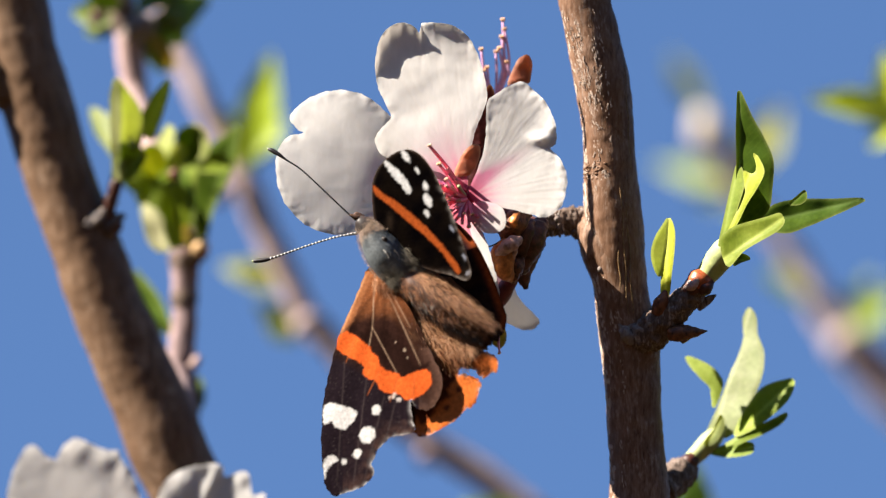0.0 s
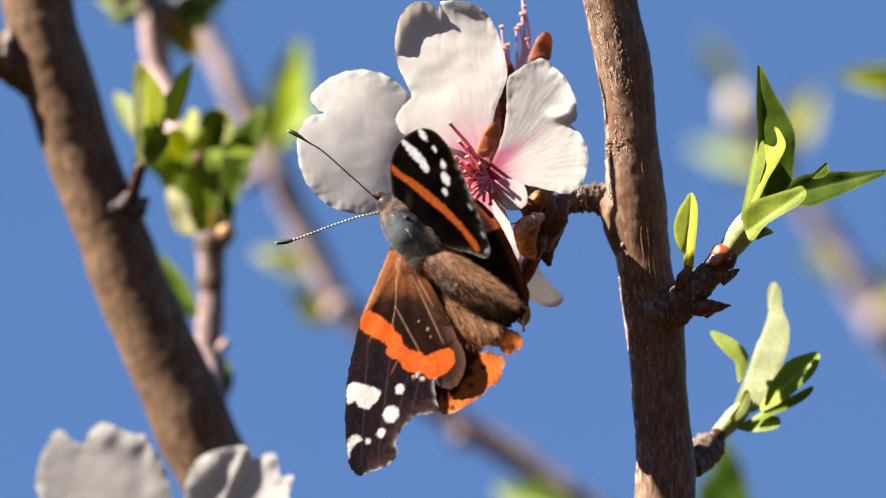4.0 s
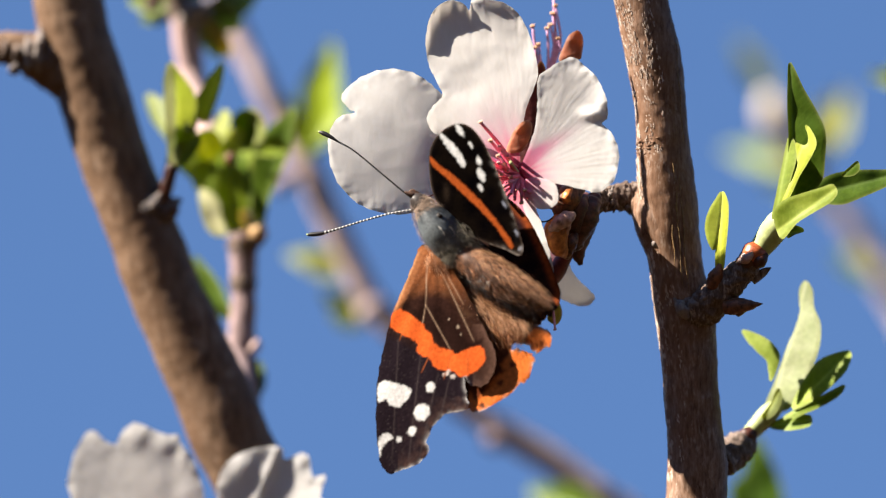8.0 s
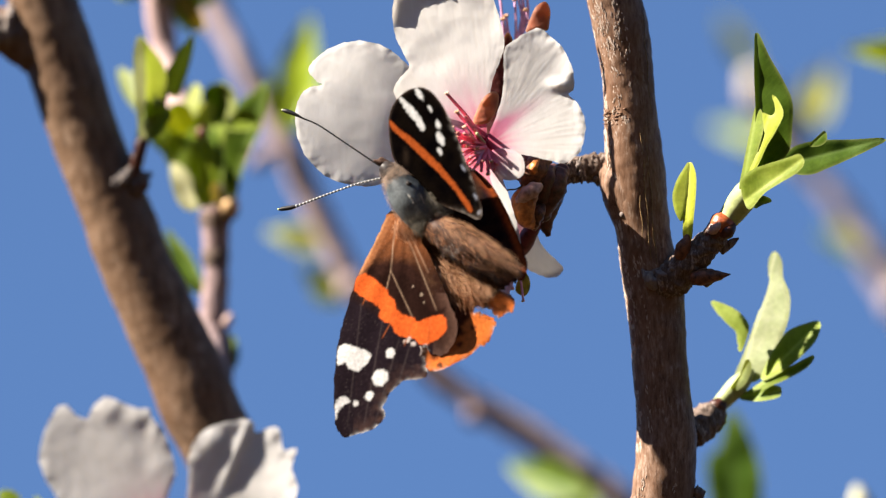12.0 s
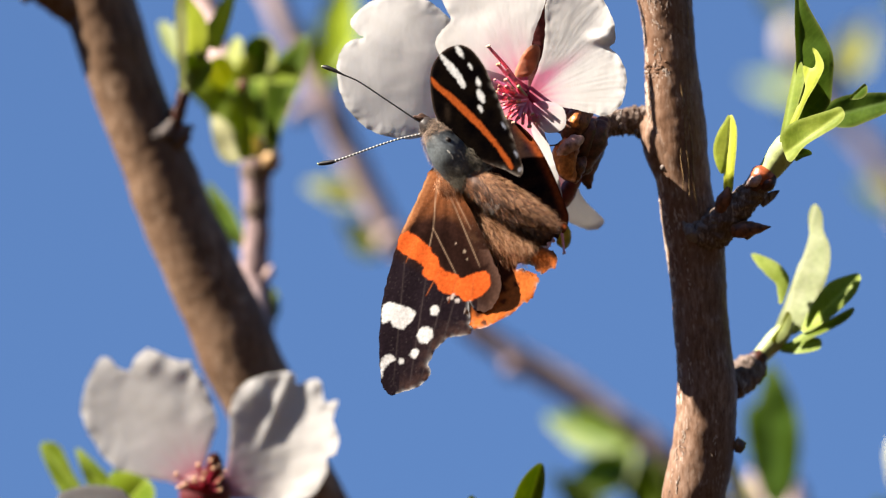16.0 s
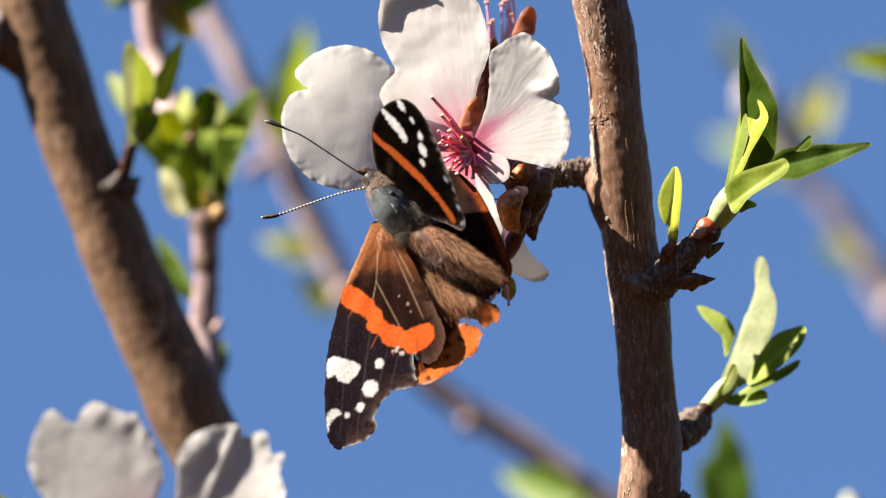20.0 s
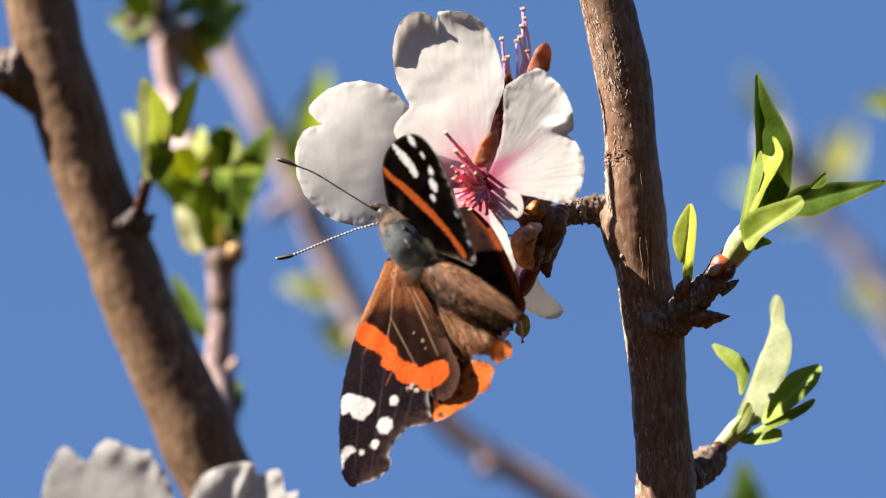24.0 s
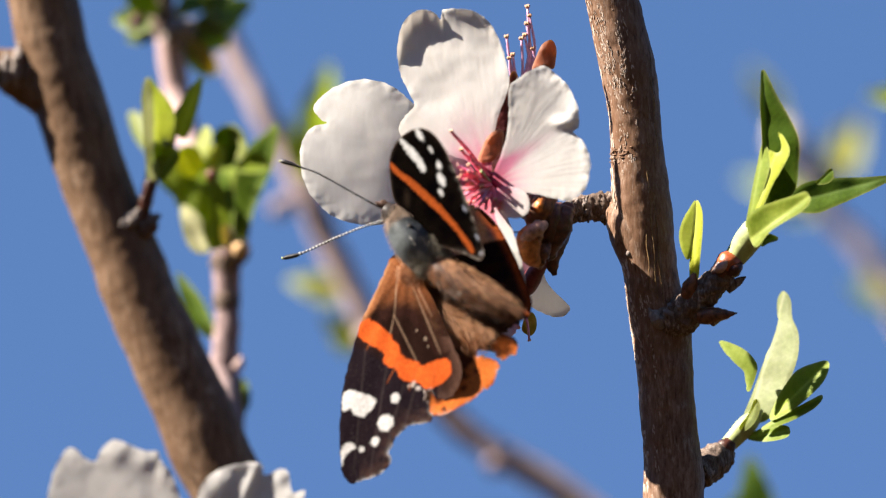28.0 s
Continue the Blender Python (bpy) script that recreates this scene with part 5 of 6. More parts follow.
    s = thing("leaf_shoot", (1260, 250, 246), "very blurred pale yellow and pink opening buds", "leaf shoot", "leaf shoots")
    pb = plain_material("far_bud", (0.56, 0.47, 0.34), 0.6, 300, 0.2)
    tube("bud", s, pb, [(1296, 305, 245, 9), (1274, 270, 244, 22), (1256, 240, 243, 29), (1244, 212, 243, 22), (1236, 192, 243, 6)], 16, 5, 0.5, 4.0, "cream-pink opening bud")
    spray(s, (((1250, 210), (1188, 96), 20),), 11, 245, (0.16, 0.2, 0.06), (0.26, 0.3, 0.1))
    spray(s, (((1320, 320), (1382, 190), 30), ((1310, 310), (1350, 205), 18)), 13, 245, (0.38, 0.4, 0.08), (0.5, 0.5, 0.16))
    spray(s, (((1300, 330), (1160, 290), 19), ((1310, 350), (1225, 345), 17)), 15, 245, (0.18, 0.26, 0.04), (0.3, 0.36, 0.08))
    spray(s, (((1430, 520), (1378, 470), 18), ((1430, 530), (1355, 480), 14), ((1500, 590), (1545, 488), 24), ((1500, 590), (1585, 522), 22)), 12, 245, (0.26, 0.38, 0.04), (0.45, 0.54, 0.1))
    s = thing("leaf_shoot", (1640, 300, 128), "very blurred bright green leaves at the far side", "leaf shoot", "leaf shoots")
    tube("stem", s, pale, [(1590, 230, 128, 10), (1640, 300, 132, 14), (1700, 500, 170, 16), (1700, 850, 240, 20)], 12, 5, 0.1, 2.0)
    spray(s, (((1600, 190), (1432, 174), 24), ((1600, 205), (1490, 196), 18), ((1590, 230), (1566, 90), 30), ((1620, 250), (1640, 80), 26), ((1600, 200), (1540, 262), 20)), 14, 128, (0.46, 0.56, 0.03), (0.62, 0.68, 0.07))


# ---- the butterfly ----
W_BLACK, W_BROWN, W_RUST, W_ORANGE, W_WHITE = (0.016, 0.0105, 0.014), (0.085, 0.033, 0.016), (0.28, 0.092, 0.034), (0.74, 0.125, 0.026), (0.74, 0.72, 0.7)


def painted(shapes, ground, wobble=3.0, seed=0.0):
    """Wing pattern: later shapes lie over earlier ones; their borders wobble as wing scales do."""
    def colour(u, v, e):
        c = ground(u, v, e)
        wu = u + wobble * wave(u, v, 7, seed) + wobble * 0.6 * wave(u, v, 2.6, seed + 4)
        wv = v + wobble * wave(u, v, 7, seed + 9) + wobble * 0.6 * wave(u, v, 2.6, seed + 6)
        for kind, data, tone, soft in shapes:
            if kind == "area":
                p = closed_curve(plan(data), 4)
                q, _, _ = edge_distance(p, wu, wv)
                k = np.where(inside(p, wu, wv), q, -q) / soft + 0.5
            elif kind == "dot":
                cu, cv, ru, rv, turn = data
                ca, sa = math.cos(radians(turn)), math.sin(radians(turn))
                x, y = (wu - cu) * ca + (wv - cv) * sa, -(wu - cu) * sa + (wv - cv) * ca
                k = (1 - np.hypot(x / ru, y / rv)) * min(ru, rv) / soft + 0.5
            else:
                (a, b), (c2, d2), w = data
                ex, ey = c2 - a, d2 - b
                t = np.clip(((u - a) * ex + (v - b) * ey) / (ex * ex + ey * ey), 0, 1)
                k = 0.8 * np.exp(-(np.hypot(u - a - t * ex, v - b - t * ey) / w) ** 2)
                k = k * np.sin(np.pi * np.clip(t, 0.03, 0.97)) ** 0.3
            c = mixed(c, tone, k)
        return c * (1 + 0.2 * wave(u, v, 2.4, seed + 1) + 0.2 * wave(u, v, 6.0, seed + 2))[:, None]
    return colour


def fur(name, parent, mat, rows, count, length, seed, spread=0.5, flow=(0.8, -0.3, -0.6), pivot=None, label="", flat=1.0, fine=0.015):
    """Many fine tapered hairs standing on a rounded body along rows (u, v, d, half-width)."""
    rng = np.random.RandomState(seed)
    c = curve_through(rows, 8)
    p = at(c[:, 0], c[:, 1], c[:, 2])
    r = c[:, 3] / UNIT
    verts, faces = [], []
    fl = np.array(flow, float)
    for i in range(count):
        k = rng.rand() * (len(p) - 1.001)
        j = int(k)
        q = p[j] + (p[j + 1] - p[j]) * (k - j)
        rad = r[j] + (r[j + 1] - r[j]) * (k - j)
        w = rng.randn(3)
        w[1] = -abs(w[1])
        w /= np.linalg.norm(w)
        tdir = p[j + 1] - p[j]
        tdir /= np.linalg.norm(tdir)
        w -= tdir * np.dot(w, tdir)
        w /= np.linalg.norm(w) + 1e-9
        root = q + w * rad * (0.93 if flat == 1.0 else rng.rand() ** 0.5) * np.array((1, flat, 1))
        way = w * spread + fl * (0.6 + 0.5 * rng.rand()) + rng.randn(3) * 0.22
        way /= np.linalg.norm(way)
        n = np.cross(way, rng.randn(3))
        n /= np.linalg.norm(n) + 1e-9
        L = length * (0.5 + 0.7 * rng.rand())
        a = fine
        s = len(verts)
        m = root + way * L * 0.55 + w * L * 0.08
        tip = root + way * L + np.array((0, 0.0, -0.12)) * L
        verts += [root + n * a, root - n * a, m + n * a * 0.8, m - n * a * 0.8, tip]
        faces += [(s, s + 1, s + 3, s + 2), (s + 2, s + 3, s + 4)]
    return part(name, np.array(verts), faces, mat, parent, label, pivot=pivot, smooth=False)


def build_butterfly():
    b = thing("butterfly", (685, 450, -14), "red admiral butterfly, black-brown with orange bands and white spots", "butterfly")

    # left wings, spread
    HINGE_L = (680, 490, -14)

    def left_ground(u, v, e):
        along_ = np.clip((v - 480 + (u - 650) * -0.35) / 190.0, 0, 1)
        c = mixed(W_RUST, W_BROWN, np.clip(along_ * 1.6, 0, 1))
        c = mixed(c, (0.026, 0.012, 0.009), np.clip((v - 540 + 0.3 * (u - 640)) / 75.0, 0, 1) * 0.92)
        c = mixed(c, W_BLACK, np.clip((v - 640 + (u - 640) * -0.55) / 26.0, 0, 1))
        c = mixed(c, (0.13, 0.065, 0.033), 0.5 * np.maximum(0, wave(u, v, 14, 1.0)) * (v < 620))
        c = mixed(c, (0.13, 0.07, 0.055), 0.75 * np.exp(-e / 13.0) * (v > 742) * (u > 606) * np.clip(0.7 + wave(u, v, 10, 6.0), 0, 1))
        c = mixed(c, (0.17, 0.09, 0.065), 0.8 * np.exp(-e / 10.0) * (u > 742) * (v > 615))
        c = mixed(c, (0.3, 0.24, 0.22), 0.14 * np.clip(wave(u, v, 2.6, 9.0) * 3 - 1.3, 0, 1))
        return mixed(c, (0.75, 0.72, 0.7), np.exp(-e / 2.2) * (v > 690) * (u > 600) * (u < 738) * np.clip(0.35 + 1.6 * wave(u, v, 12, 3.0), 0, 1))

    def left_depth(u, v):
        # the fore wing rises from its hinge and dips again to the tip, with pleats along the veins
        x, y = (u - 680) / UNIT, (v - 490) / UNIT
        a = np.arctan2(x, y)
        return -14.8 - 0.24 * y - 0.3 * x + 0.003 * y * y + 0.05 * np.sin(a * 22) * np.clip(y / 8, 0, 1)
    vein, pale_vein, far_vein = (0.42, 0.25, 0.16), (0.5, 0.33, 0.22), (0.06, 0.045, 0.045)
    veins = [("area", "654,478 643,492 618,552 599,592 612,588 628,556 648,512 660,482", (0.34, 0.13, 0.055), 8.0), ("vein", ((648, 486), (604, 588), 1.8), (0.6, 0.32, 0.17), 1), ("vein", ((663, 492), (659, 584), 1.0), pale_vein, 1),
             ("vein", ((659, 580), (704, 664), 0.8), pale_vein, 1), ("vein", ((659, 580), (644, 664), 0.9), pale_vein, 1), ("vein", ((694, 536), (744, 646), 0.8), pale_vein, 1), ("vein", ((672, 494), (700, 548), 1.0), vein, 1), ("vein", ((680, 494), (726, 580), 1.0), vein, 1),
             ("vein", ((650, 660), (625, 860), 1.3), far_vein, 1), ("vein", ((680, 700), (645, 850), 1.3), far_vein, 1), ("vein", ((700, 710), (680, 790), 1.3), far_vein, 1), ("vein", ((610, 640), (596, 860), 1.2), far_vein, 1), ("vein", ((730, 670), (728, 760), 1.2), (0.1, 0.07, 0.06), 1)]
    shapes = [("area", "610,574 640,564 690,562 718,588 742,638 754,655 713,668 690,662 672,640 650,624 632,606 606,592", (0.028, 0.012, 0.009), 16.0), ("area", "618,578 632,580 648,594 656,580 678,582 698,594 732,646 760,640 752,655 713,668 690,660 672,634 652,618 636,602 614,590", (0.02, 0.009, 0.007), 7.0)] + veins + [
        ("area", "597,597 612,587 624,591 638,601 648,610 655,615 659,624 669,631 673,648 683,655 702,662 713,667 730,660 749,655 761,660 764,676 754,692 737,704 720,709 706,698 688,697 673,690 664,674 648,669 641,657 643,648 626,636 608,627 597,617", W_ORANGE, 2.6),
        ("area", "573,723 582,713 598,716 616,721 630,727 627,742 612,760 594,756 587,747 573,751", W_WHITE, 2.5), ("dot", (666, 726, 7.5, 9.5, 10), W_WHITE, 2.5),
        ("dot", (650, 770, 13, 16, 25), W_WHITE, 2.5), ("dot", (632, 803, 6.5, 9, 25), W_WHITE, 2.5), ("dot", (609, 817, 4.5, 5, 0), W_WHITE, 2.5), ("area", "572,825 578,810 590,806 598,815 588,822 578,832 574,848", W_WHITE, 3.0),
        ("dot", (697, 700, 3.5, 6, 20), (0.62, 0.52, 0.46), 2.5), ("dot", (705, 708, 4, 3, 0), (0.62, 0.54, 0.5), 2.5), ("dot", (689, 704, 2.5, 3, 0), (0.55, 0.4, 0.34), 2.0), ("dot", (716, 620, 1.6, 2.4, 0), (0.4, 0.3, 0.22), 1.2), ("dot", (722, 634, 1.4, 2, 0), (0.4, 0.3, 0.22), 1.2), ("dot", (700, 606, 1.4, 2, 0), (0.36, 0.26, 0.2), 1.2),
        ("vein", ((672, 655), (650, 700), 1.0), (0.4, 0.1, 0.03), 1), ("vein", ((705, 664), (690, 712), 1.0), (0.42, 0.11, 0.03), 1), ("vein", ((735, 660), (730, 706), 1.0), (0.42, 0.11, 0.03), 1), ("vein", ((628, 600), (612, 642), 1.0), (0.42, 0.11, 0.03), 1)]
    fore = "652,474 640,500 618,552 598,600 585,650 574,700 569,745 569,800 572,842 580,868 590,878 612,873 640,862 655,850 662,835 658,820 668,800 684,779 700,771 720,769 733,762 730,740 727,706 736,722 755,726 772,714 783,690 780,662 770,640 748,592 722,542 700,505 682,478"
    forewing = blade("forewing", b, plan(fore), left_depth, WING, painted(shapes, left_ground, 2.2, 1.0), 1.9, 0.09, "spread forewing with orange band and white spots", HINGE_L, 5, 2.0)

    def hind_ground(u, v, e):
        c = mixed((0.26, 0.14, 0.075), (0.15, 0.078, 0.04), 0.5 + 0.8 * wave(u, v, 16, 5.0))
        a = ((u - 735) * 0.62 + (v - 470) * 0.78)
        c = mixed(c, (0.045, 0.022, 0.014), np.clip((a - 130) / 40.0, 0, 1))
        c = mixed(c, (0.24, 0.13, 0.065), 0.6 * np.clip(np.sin((v - 0.8 * u) / 4.2 + 3 * wave(u, v, 30, 2.0)) - 0.35, 0, 1) * (a < 150))
        return c

    def hind_depth(u, v):
        x, y = (u - 700) / UNIT, (v - 500) / UNIT
        return -14.1 - 0.215 * y - 0.235 * x + 0.25 * wave(u, v, 40, 3.0) - 0.7 * np.exp(-((u - 740 - (v - 500) * 1.1) / 40.0) ** 2)
    # the third area, dark red-brown, paints the forewing's shade over the orange
    hind_marks_shade = [("area", "745,712 772,690 800,668 830,655 850,665 850,692 834,722 800,748 768,768 745,772 733,762", (0.76, 0.19, 0.042), 5.0), ("area", "842,634 858,624 880,640 876,662 850,668 838,652", (0.74, 0.19, 0.045), 4.0),
              ("area", "730,700 752,690 778,665 800,655 806,672 792,690 798,702 780,712 765,735 748,752 738,740", (0.13, 0.034, 0.014), 7.0), ("dot", (812, 690, 6, 5, 0), (0.2, 0.05, 0.02), 3.0), ("dot", (790, 722, 5, 4, 0), (0.2, 0.05, 0.02), 3.0), ("dot", (758, 762, 5, 4, 0), (0.12, 0.04, 0.02), 3.0)]
    hind = "700,505 716,478 770,480 830,520 880,565 893,588 882,602 864,612 852,622 868,626 880,642 874,660 852,668 838,655 820,652 812,662 830,664 848,672 849,692 833,722 800,747 768,767 746,772 736,766 727,745 722,715 728,690 735,665 715,620 690,550"
    hpaint = painted(hind_marks_shade, hind_ground, 2.4, 6.0)

    def fringed(u, v, e):
        return mixed(hpaint(u, v, e), (0.72, 0.6, 0.55), np.exp(-e / 2.2) * (v > 618) * np.clip(0.25 + 1.6 * wave(u, v, 9, 3.0), 0, 0.9))
    hindwing = blade("hindwing", b, plan(hind), hind_depth, WING, fringed, 2.1, 0.09, "brown furry hindwing with a tattered orange margin and painted shade", HINGE_L, 5, 5.5)

    # right wings, raised towards the light
    HINGE_R = (700, 415, -15)

    def right_depth(u, v):
        x, y = (u - 690) / UNIT, (v - 415) / UNIT
        h = np.clip((0.66 * (u - 700) + -0.75 * (v - 430)) / UNIT, -2, 16)
        g = (0.87 * (u - 700) + 0.5 * (v - 430)) / UNIT
        return -16.0 - 0.6 * np.maximum(h, 0) + 0.015 * h * h - 0.28 * g

    def right_ground(u, v, e):
        c = mixed((0.002, 0.0015, 0.002), (0.006, 0.004, 0.003), 0.5 + wave(u, v, 25, 8.0))
        c = mixed(c, (0.09, 0.05, 0.028), np.clip((v - 470) / 30.0, 0, 1) * 0.3)
        c = mixed(c, (0.55, 0.5, 0.46), 0.8 * np.exp(-e / 2.4) * (u > 770) * np.clip(0.4 + 1.5 * wave(u, v, 11, 2.0), 0, 1))
        return mixed(c, (0.2, 0.14, 0.11), 0.45 * np.exp(-e / 1.5))
    rshape = [("vein", ((690, 405), (690, 380), 6), (0.03, 0.02, 0.014), 1),
              ("area", "661,328 674,340 702,358 722,374 746,394 771,420 796,450 813,474 811,486 798,470 778,443 752,418 716,387 692,366 668,348 661,339", (0.44, 0.09, 0.02), 3.0),
              ("area", "680,286 692,290 713,310 728,336 722,343 704,322 688,304", (0.72, 0.72, 0.72), 2.5), ("dot", (718, 277, 5, 12, -35), (0.7, 0.7, 0.7), 2.5), ("dot", (738, 302, 3, 6, -25), (0.7, 0.7, 0.7), 2.0), ("dot", (753, 330, 4.5, 8, -15), (0.7, 0.7, 0.7), 2.0),
              ("dot", (757, 355, 6.5, 13, -25), (0.72, 0.72, 0.72), 2.0), ("dot", (755, 378, 4, 7, -25), (0.65, 0.65, 0.65), 2.0), ("dot", (822, 455, 2.5, 6, -20), (0.3, 0.32, 0.4), 2.0), ("dot", (800, 405, 2.2, 6, -20), (0.3, 0.32, 0.4), 2.0), ("dot", (828, 484, 3, 5, 20), (0.3, 0.3, 0.34), 2.0)]
    rfore = "664,396 659,362 659,326 668,300 685,280 705,268 725,265 745,275 765,300 780,330 795,365 808,400 822,440 833,475 832,492 822,497 800,488 775,482 740,470 705,450 680,425"
    forewing2 = blade("forewing", b, plan(rfore), right_depth, WING, painted(rshape, right_ground, 1.8, 3.0), 1.9, 0.09, "raised forewing with orange band and white spots", HINGE_R, 4)
    rh = "760,400 790,388 808,394 835,420 856,456 876,500 892,545 897,562 893,584 884,592 860,580 820,555 770,525 725,490 710,450"

    def rh_depth(u, v):
        return -13.6 - 0.42 * np.maximum(u - 740, 0) / UNIT

    def rh_ground(u, v, e):
        c = mixed(W_BLACK, (0.05, 0.025, 0.016), 0.5 + wave(u, v, 18, 4.0))
        c = mixed(c, (0.5, 0.1, 0.022), np.exp(-((e - 6) / 7.0) ** 2) * (u > 800) * np.clip((v - 396) / 30.0, 0, 1) * (0.7 + 0.3 * wave(u, v, 9, 7.0)))
        return mixed(c, (0.03, 0.02, 0.016), np.exp(-e / 2.0) * 0.6)
    hindwing2 = blade("hindwing", b, plan(rh), rh_depth, WING, painted([], rh_ground, 2.0, 9.0), 2.1, 0.09, "raised dark hindwing with a rust edge", HINGE_R, 4)

    # body
    tube("thorax", b, FUR_BLUE, [(650, 404, -15.2, 12), (660, 420, -15.2, 25), (677, 443, -15.4, 34), (694, 465, -15.3, 35), (714, 488, -15.2, 31), (732, 506, -15.4, 16)], 32, 8, 0.06, 2.2, "smooth blue-grey thorax")
    tube("thorax_ridge", b, FUR_GREY, [(668, 436, -17.5, 0.6), (682, 446, -17.95, 1.5), (688, 456, -17.95, 1.5), (686, 470, -17.7, 0.7)], 8, 6, 0.06, 0.6, "pale ridge")
    tube("thorax_ridge", b, FUR_GREY, [(694, 436, -17.4, 0.5), (704, 450, -17.6, 1.2), (708, 464, -17.6, 0.6)], 8, 6, 0.06, 0.6, "pale ridge")
    tube("thorax_spot", b, CHITIN, [(676, 418, -16.9, 1.5), (680, 424, -17.3, 5), (684, 431, -17.4, 1.5)], 10, 5, 0.06, 0.6, "dark shining spot")
    tube("abdomen", b, FUR_DARK, [(716, 492, -16.0, 20), (745, 512, -17.0, 25), (785, 540, -18.0, 25), (825, 562, -18.6, 21), (858, 580, -18.9, 14), (878, 592, -19.0, 4)], 24, 8, 0.2, 0.8, "brown furry abdomen")
    head = tube("head", b, CHITIN, [(634, 388, -15.2, 4), (638, 392, -15.4, 13), (648, 402, -15.5, 17), (656, 412, -15.5, 13)], 20, 6, 0.1, 0.6, "dark head with pointed palps")
    tube("eye", head, EYE_BROWN, [(645, 396, -16.0, 2), (648, 400, -16.3, 6), (652, 404, -16.2, 6), (654, 408, -16.0, 2)], 14, 5)
    tube("palp", head, FUR_DARK, [(642, 392, -15.6, 6), (631, 385, -15.8, 5), (619, 380, -15.9, 1.5)], 10, 5, 0.08, 0.5)
    tube("palp", head, FUR_DARK, [(642, 386, -14.6, 6), (633, 380, -14.7, 5), (627, 379, -14.8, 2)], 10, 5, 0.08, 0.5)
    fur("thorax_fur", b, FUR_BEIGE, [(640, 400, -15.0, 10), (645, 428, -15.0, 10), (656, 456, -15.0, 10), (674, 484, -15.0, 10)], 3200, 0.5, 33, 0.5, (-0.3, -0.2, -0.5), label="soft pale fringe of hair", fine=0.007)
    fur("thorax_fur", b, FUR_OLIVE, [(682, 448, -15.3, 35), (698, 470, -15.2, 36), (714, 490, -15.1, 34)], 2800, 0.55, 22, 0.25, label="fine olive down", fine=0.008)
    fur("thorax_fur", b, FUR_GREY, [(722, 500, -16.2, 12), (744, 520, -17.4, 16), (772, 540, -18.4, 14)], 420, 1.0, 34, 0.4, (0.4, -0.3, -0.9), label="blue-grey hair at the waist", fine=0.01)
    fur("thorax_fur", b, FUR_OLIVE, [(704, 478, -14.9, 36), (716, 490, -15.1, 34), (730, 504, -15.5, 24)], 2600, 0.8, 12, 0.3, label="fine olive-grey hair", fine=0.01)
    fur("thorax_fur", b, FUR_OLIVE, [(706, 446, -15.4, 26), (720, 466, -15.5, 28), (734, 488, -15.7, 24)], 1500, 0.8, 14, 0.4, label="olive hair towards the wing", fine=0.01)
    fur("collar_fur", b, FUR_BEIGE, [(640, 394, -15.4, 13), (650, 404, -15.5, 18), (660, 420, -16.0, 25)], 1650, 0.8, 3, 0.6, label="beige collar hair", fine=0.01)
    fur("abdomen_fur", b, FUR_BROWN, [(716, 492, -16.0, 20), (745, 512, -17.0, 25), (785, 540, -18.0, 25), (825, 562, -18.6, 21), (864, 584, -18.9, 12)], 1500, 1.3, 5, 0.35, label="long brown hair", fine=0.01)
    # tan above and dark below put sun and shade into the hair colour
    fur("abdomen_fur", b, FUR_TAN, [(736, 494, -17.4, 12), (768, 508, -18.6, 16), (806, 534, -19.6, 16), (846, 560, -20.0, 12), (872, 582, -19.8, 6)], 2000, 1.2, 35, 0.3, (0.85, -0.2, -0.6), label="tan hair along the top, coloured as if sunlit", fine=0.01)
    fur("abdomen_fur", b, FUR_DARK, [(722, 500, -16.0, 20), (750, 520, -17.0, 25), (788, 548, -18.0, 25), (826, 570, -18.6, 21), (864, 588, -18.9, 12)], 1700, 1.4, 25, 0.35, label="dark brown hair", fine=0.01)
    fur("wing_fur", hindwing, FUR_BROWN, [(708, 520, -14.5, 20), (750, 550, -16.0, 26), (810, 582, -17.9, 26), (858, 602, -19.1, 14)], 2300, 1.6, 7, 0.12, (0.66, -0.12, -0.72), label="long brown wing hair", flat=0.2, fine=0.01)
    # black hair stands in for the shaded gap between abdomen and wing
    fur("wing_fur", hindwing, BLACK, [(716, 514, -15.8, 8), (752, 544, -17.4, 11), (800, 574, -18.8, 11), (850, 600, -19.6, 7)], 3300, 1.1, 27, 0.12, (0.7, -0.15, -0.6), label="black hair laid as shade in the gap beside the abdomen", flat=0.3, fine=0.01)
    fur("wing_fur", hindwing, FUR_BROWN, [(705, 545, -14.8, 20), (740, 590, -16.8, 30), (785, 625, -18.2, 28), (828, 636, -19.2, 12)], 2300, 1.7, 17, 0.1, (0.6, -0.1, -0.78), label="short brown wing hair", flat=0.15, fine=0.01)
    fur("wing_fur", hindwing, FUR_TAN, [(716, 562, -15.6, 14), (752, 592, -17.4, 22), (796, 614, -18.8, 18), (838, 622, -19.8, 8)], 2000, 1.4, 37, 0.1, (0.62, -0.15, -0.76), label="tan wing hair", flat=0.15, fine=0.01)
    fur("wing_fur", hindwing, FUR_DARK, [(706, 532, -14.7, 20), (746, 570, -16.4, 28), (798, 604, -18.1, 27), (844, 618, -19.2, 13)], 1600, 1.6, 47, 0.1, (0.63, -0.11, -0.75), label="dark streaks of wing hair", flat=0.18, fine=0.012)
    fur("wing_fur", forewing, FUR_TAN, [(660, 492, -15.2, 10), (684, 512, -15.2, 14), (706, 545, -15.6, 12)], 390, 1.2, 38, 0.1, (0.25, -0.15, -0.95), label="tan hair at the wing root", flat=0.2, fine=0.01)
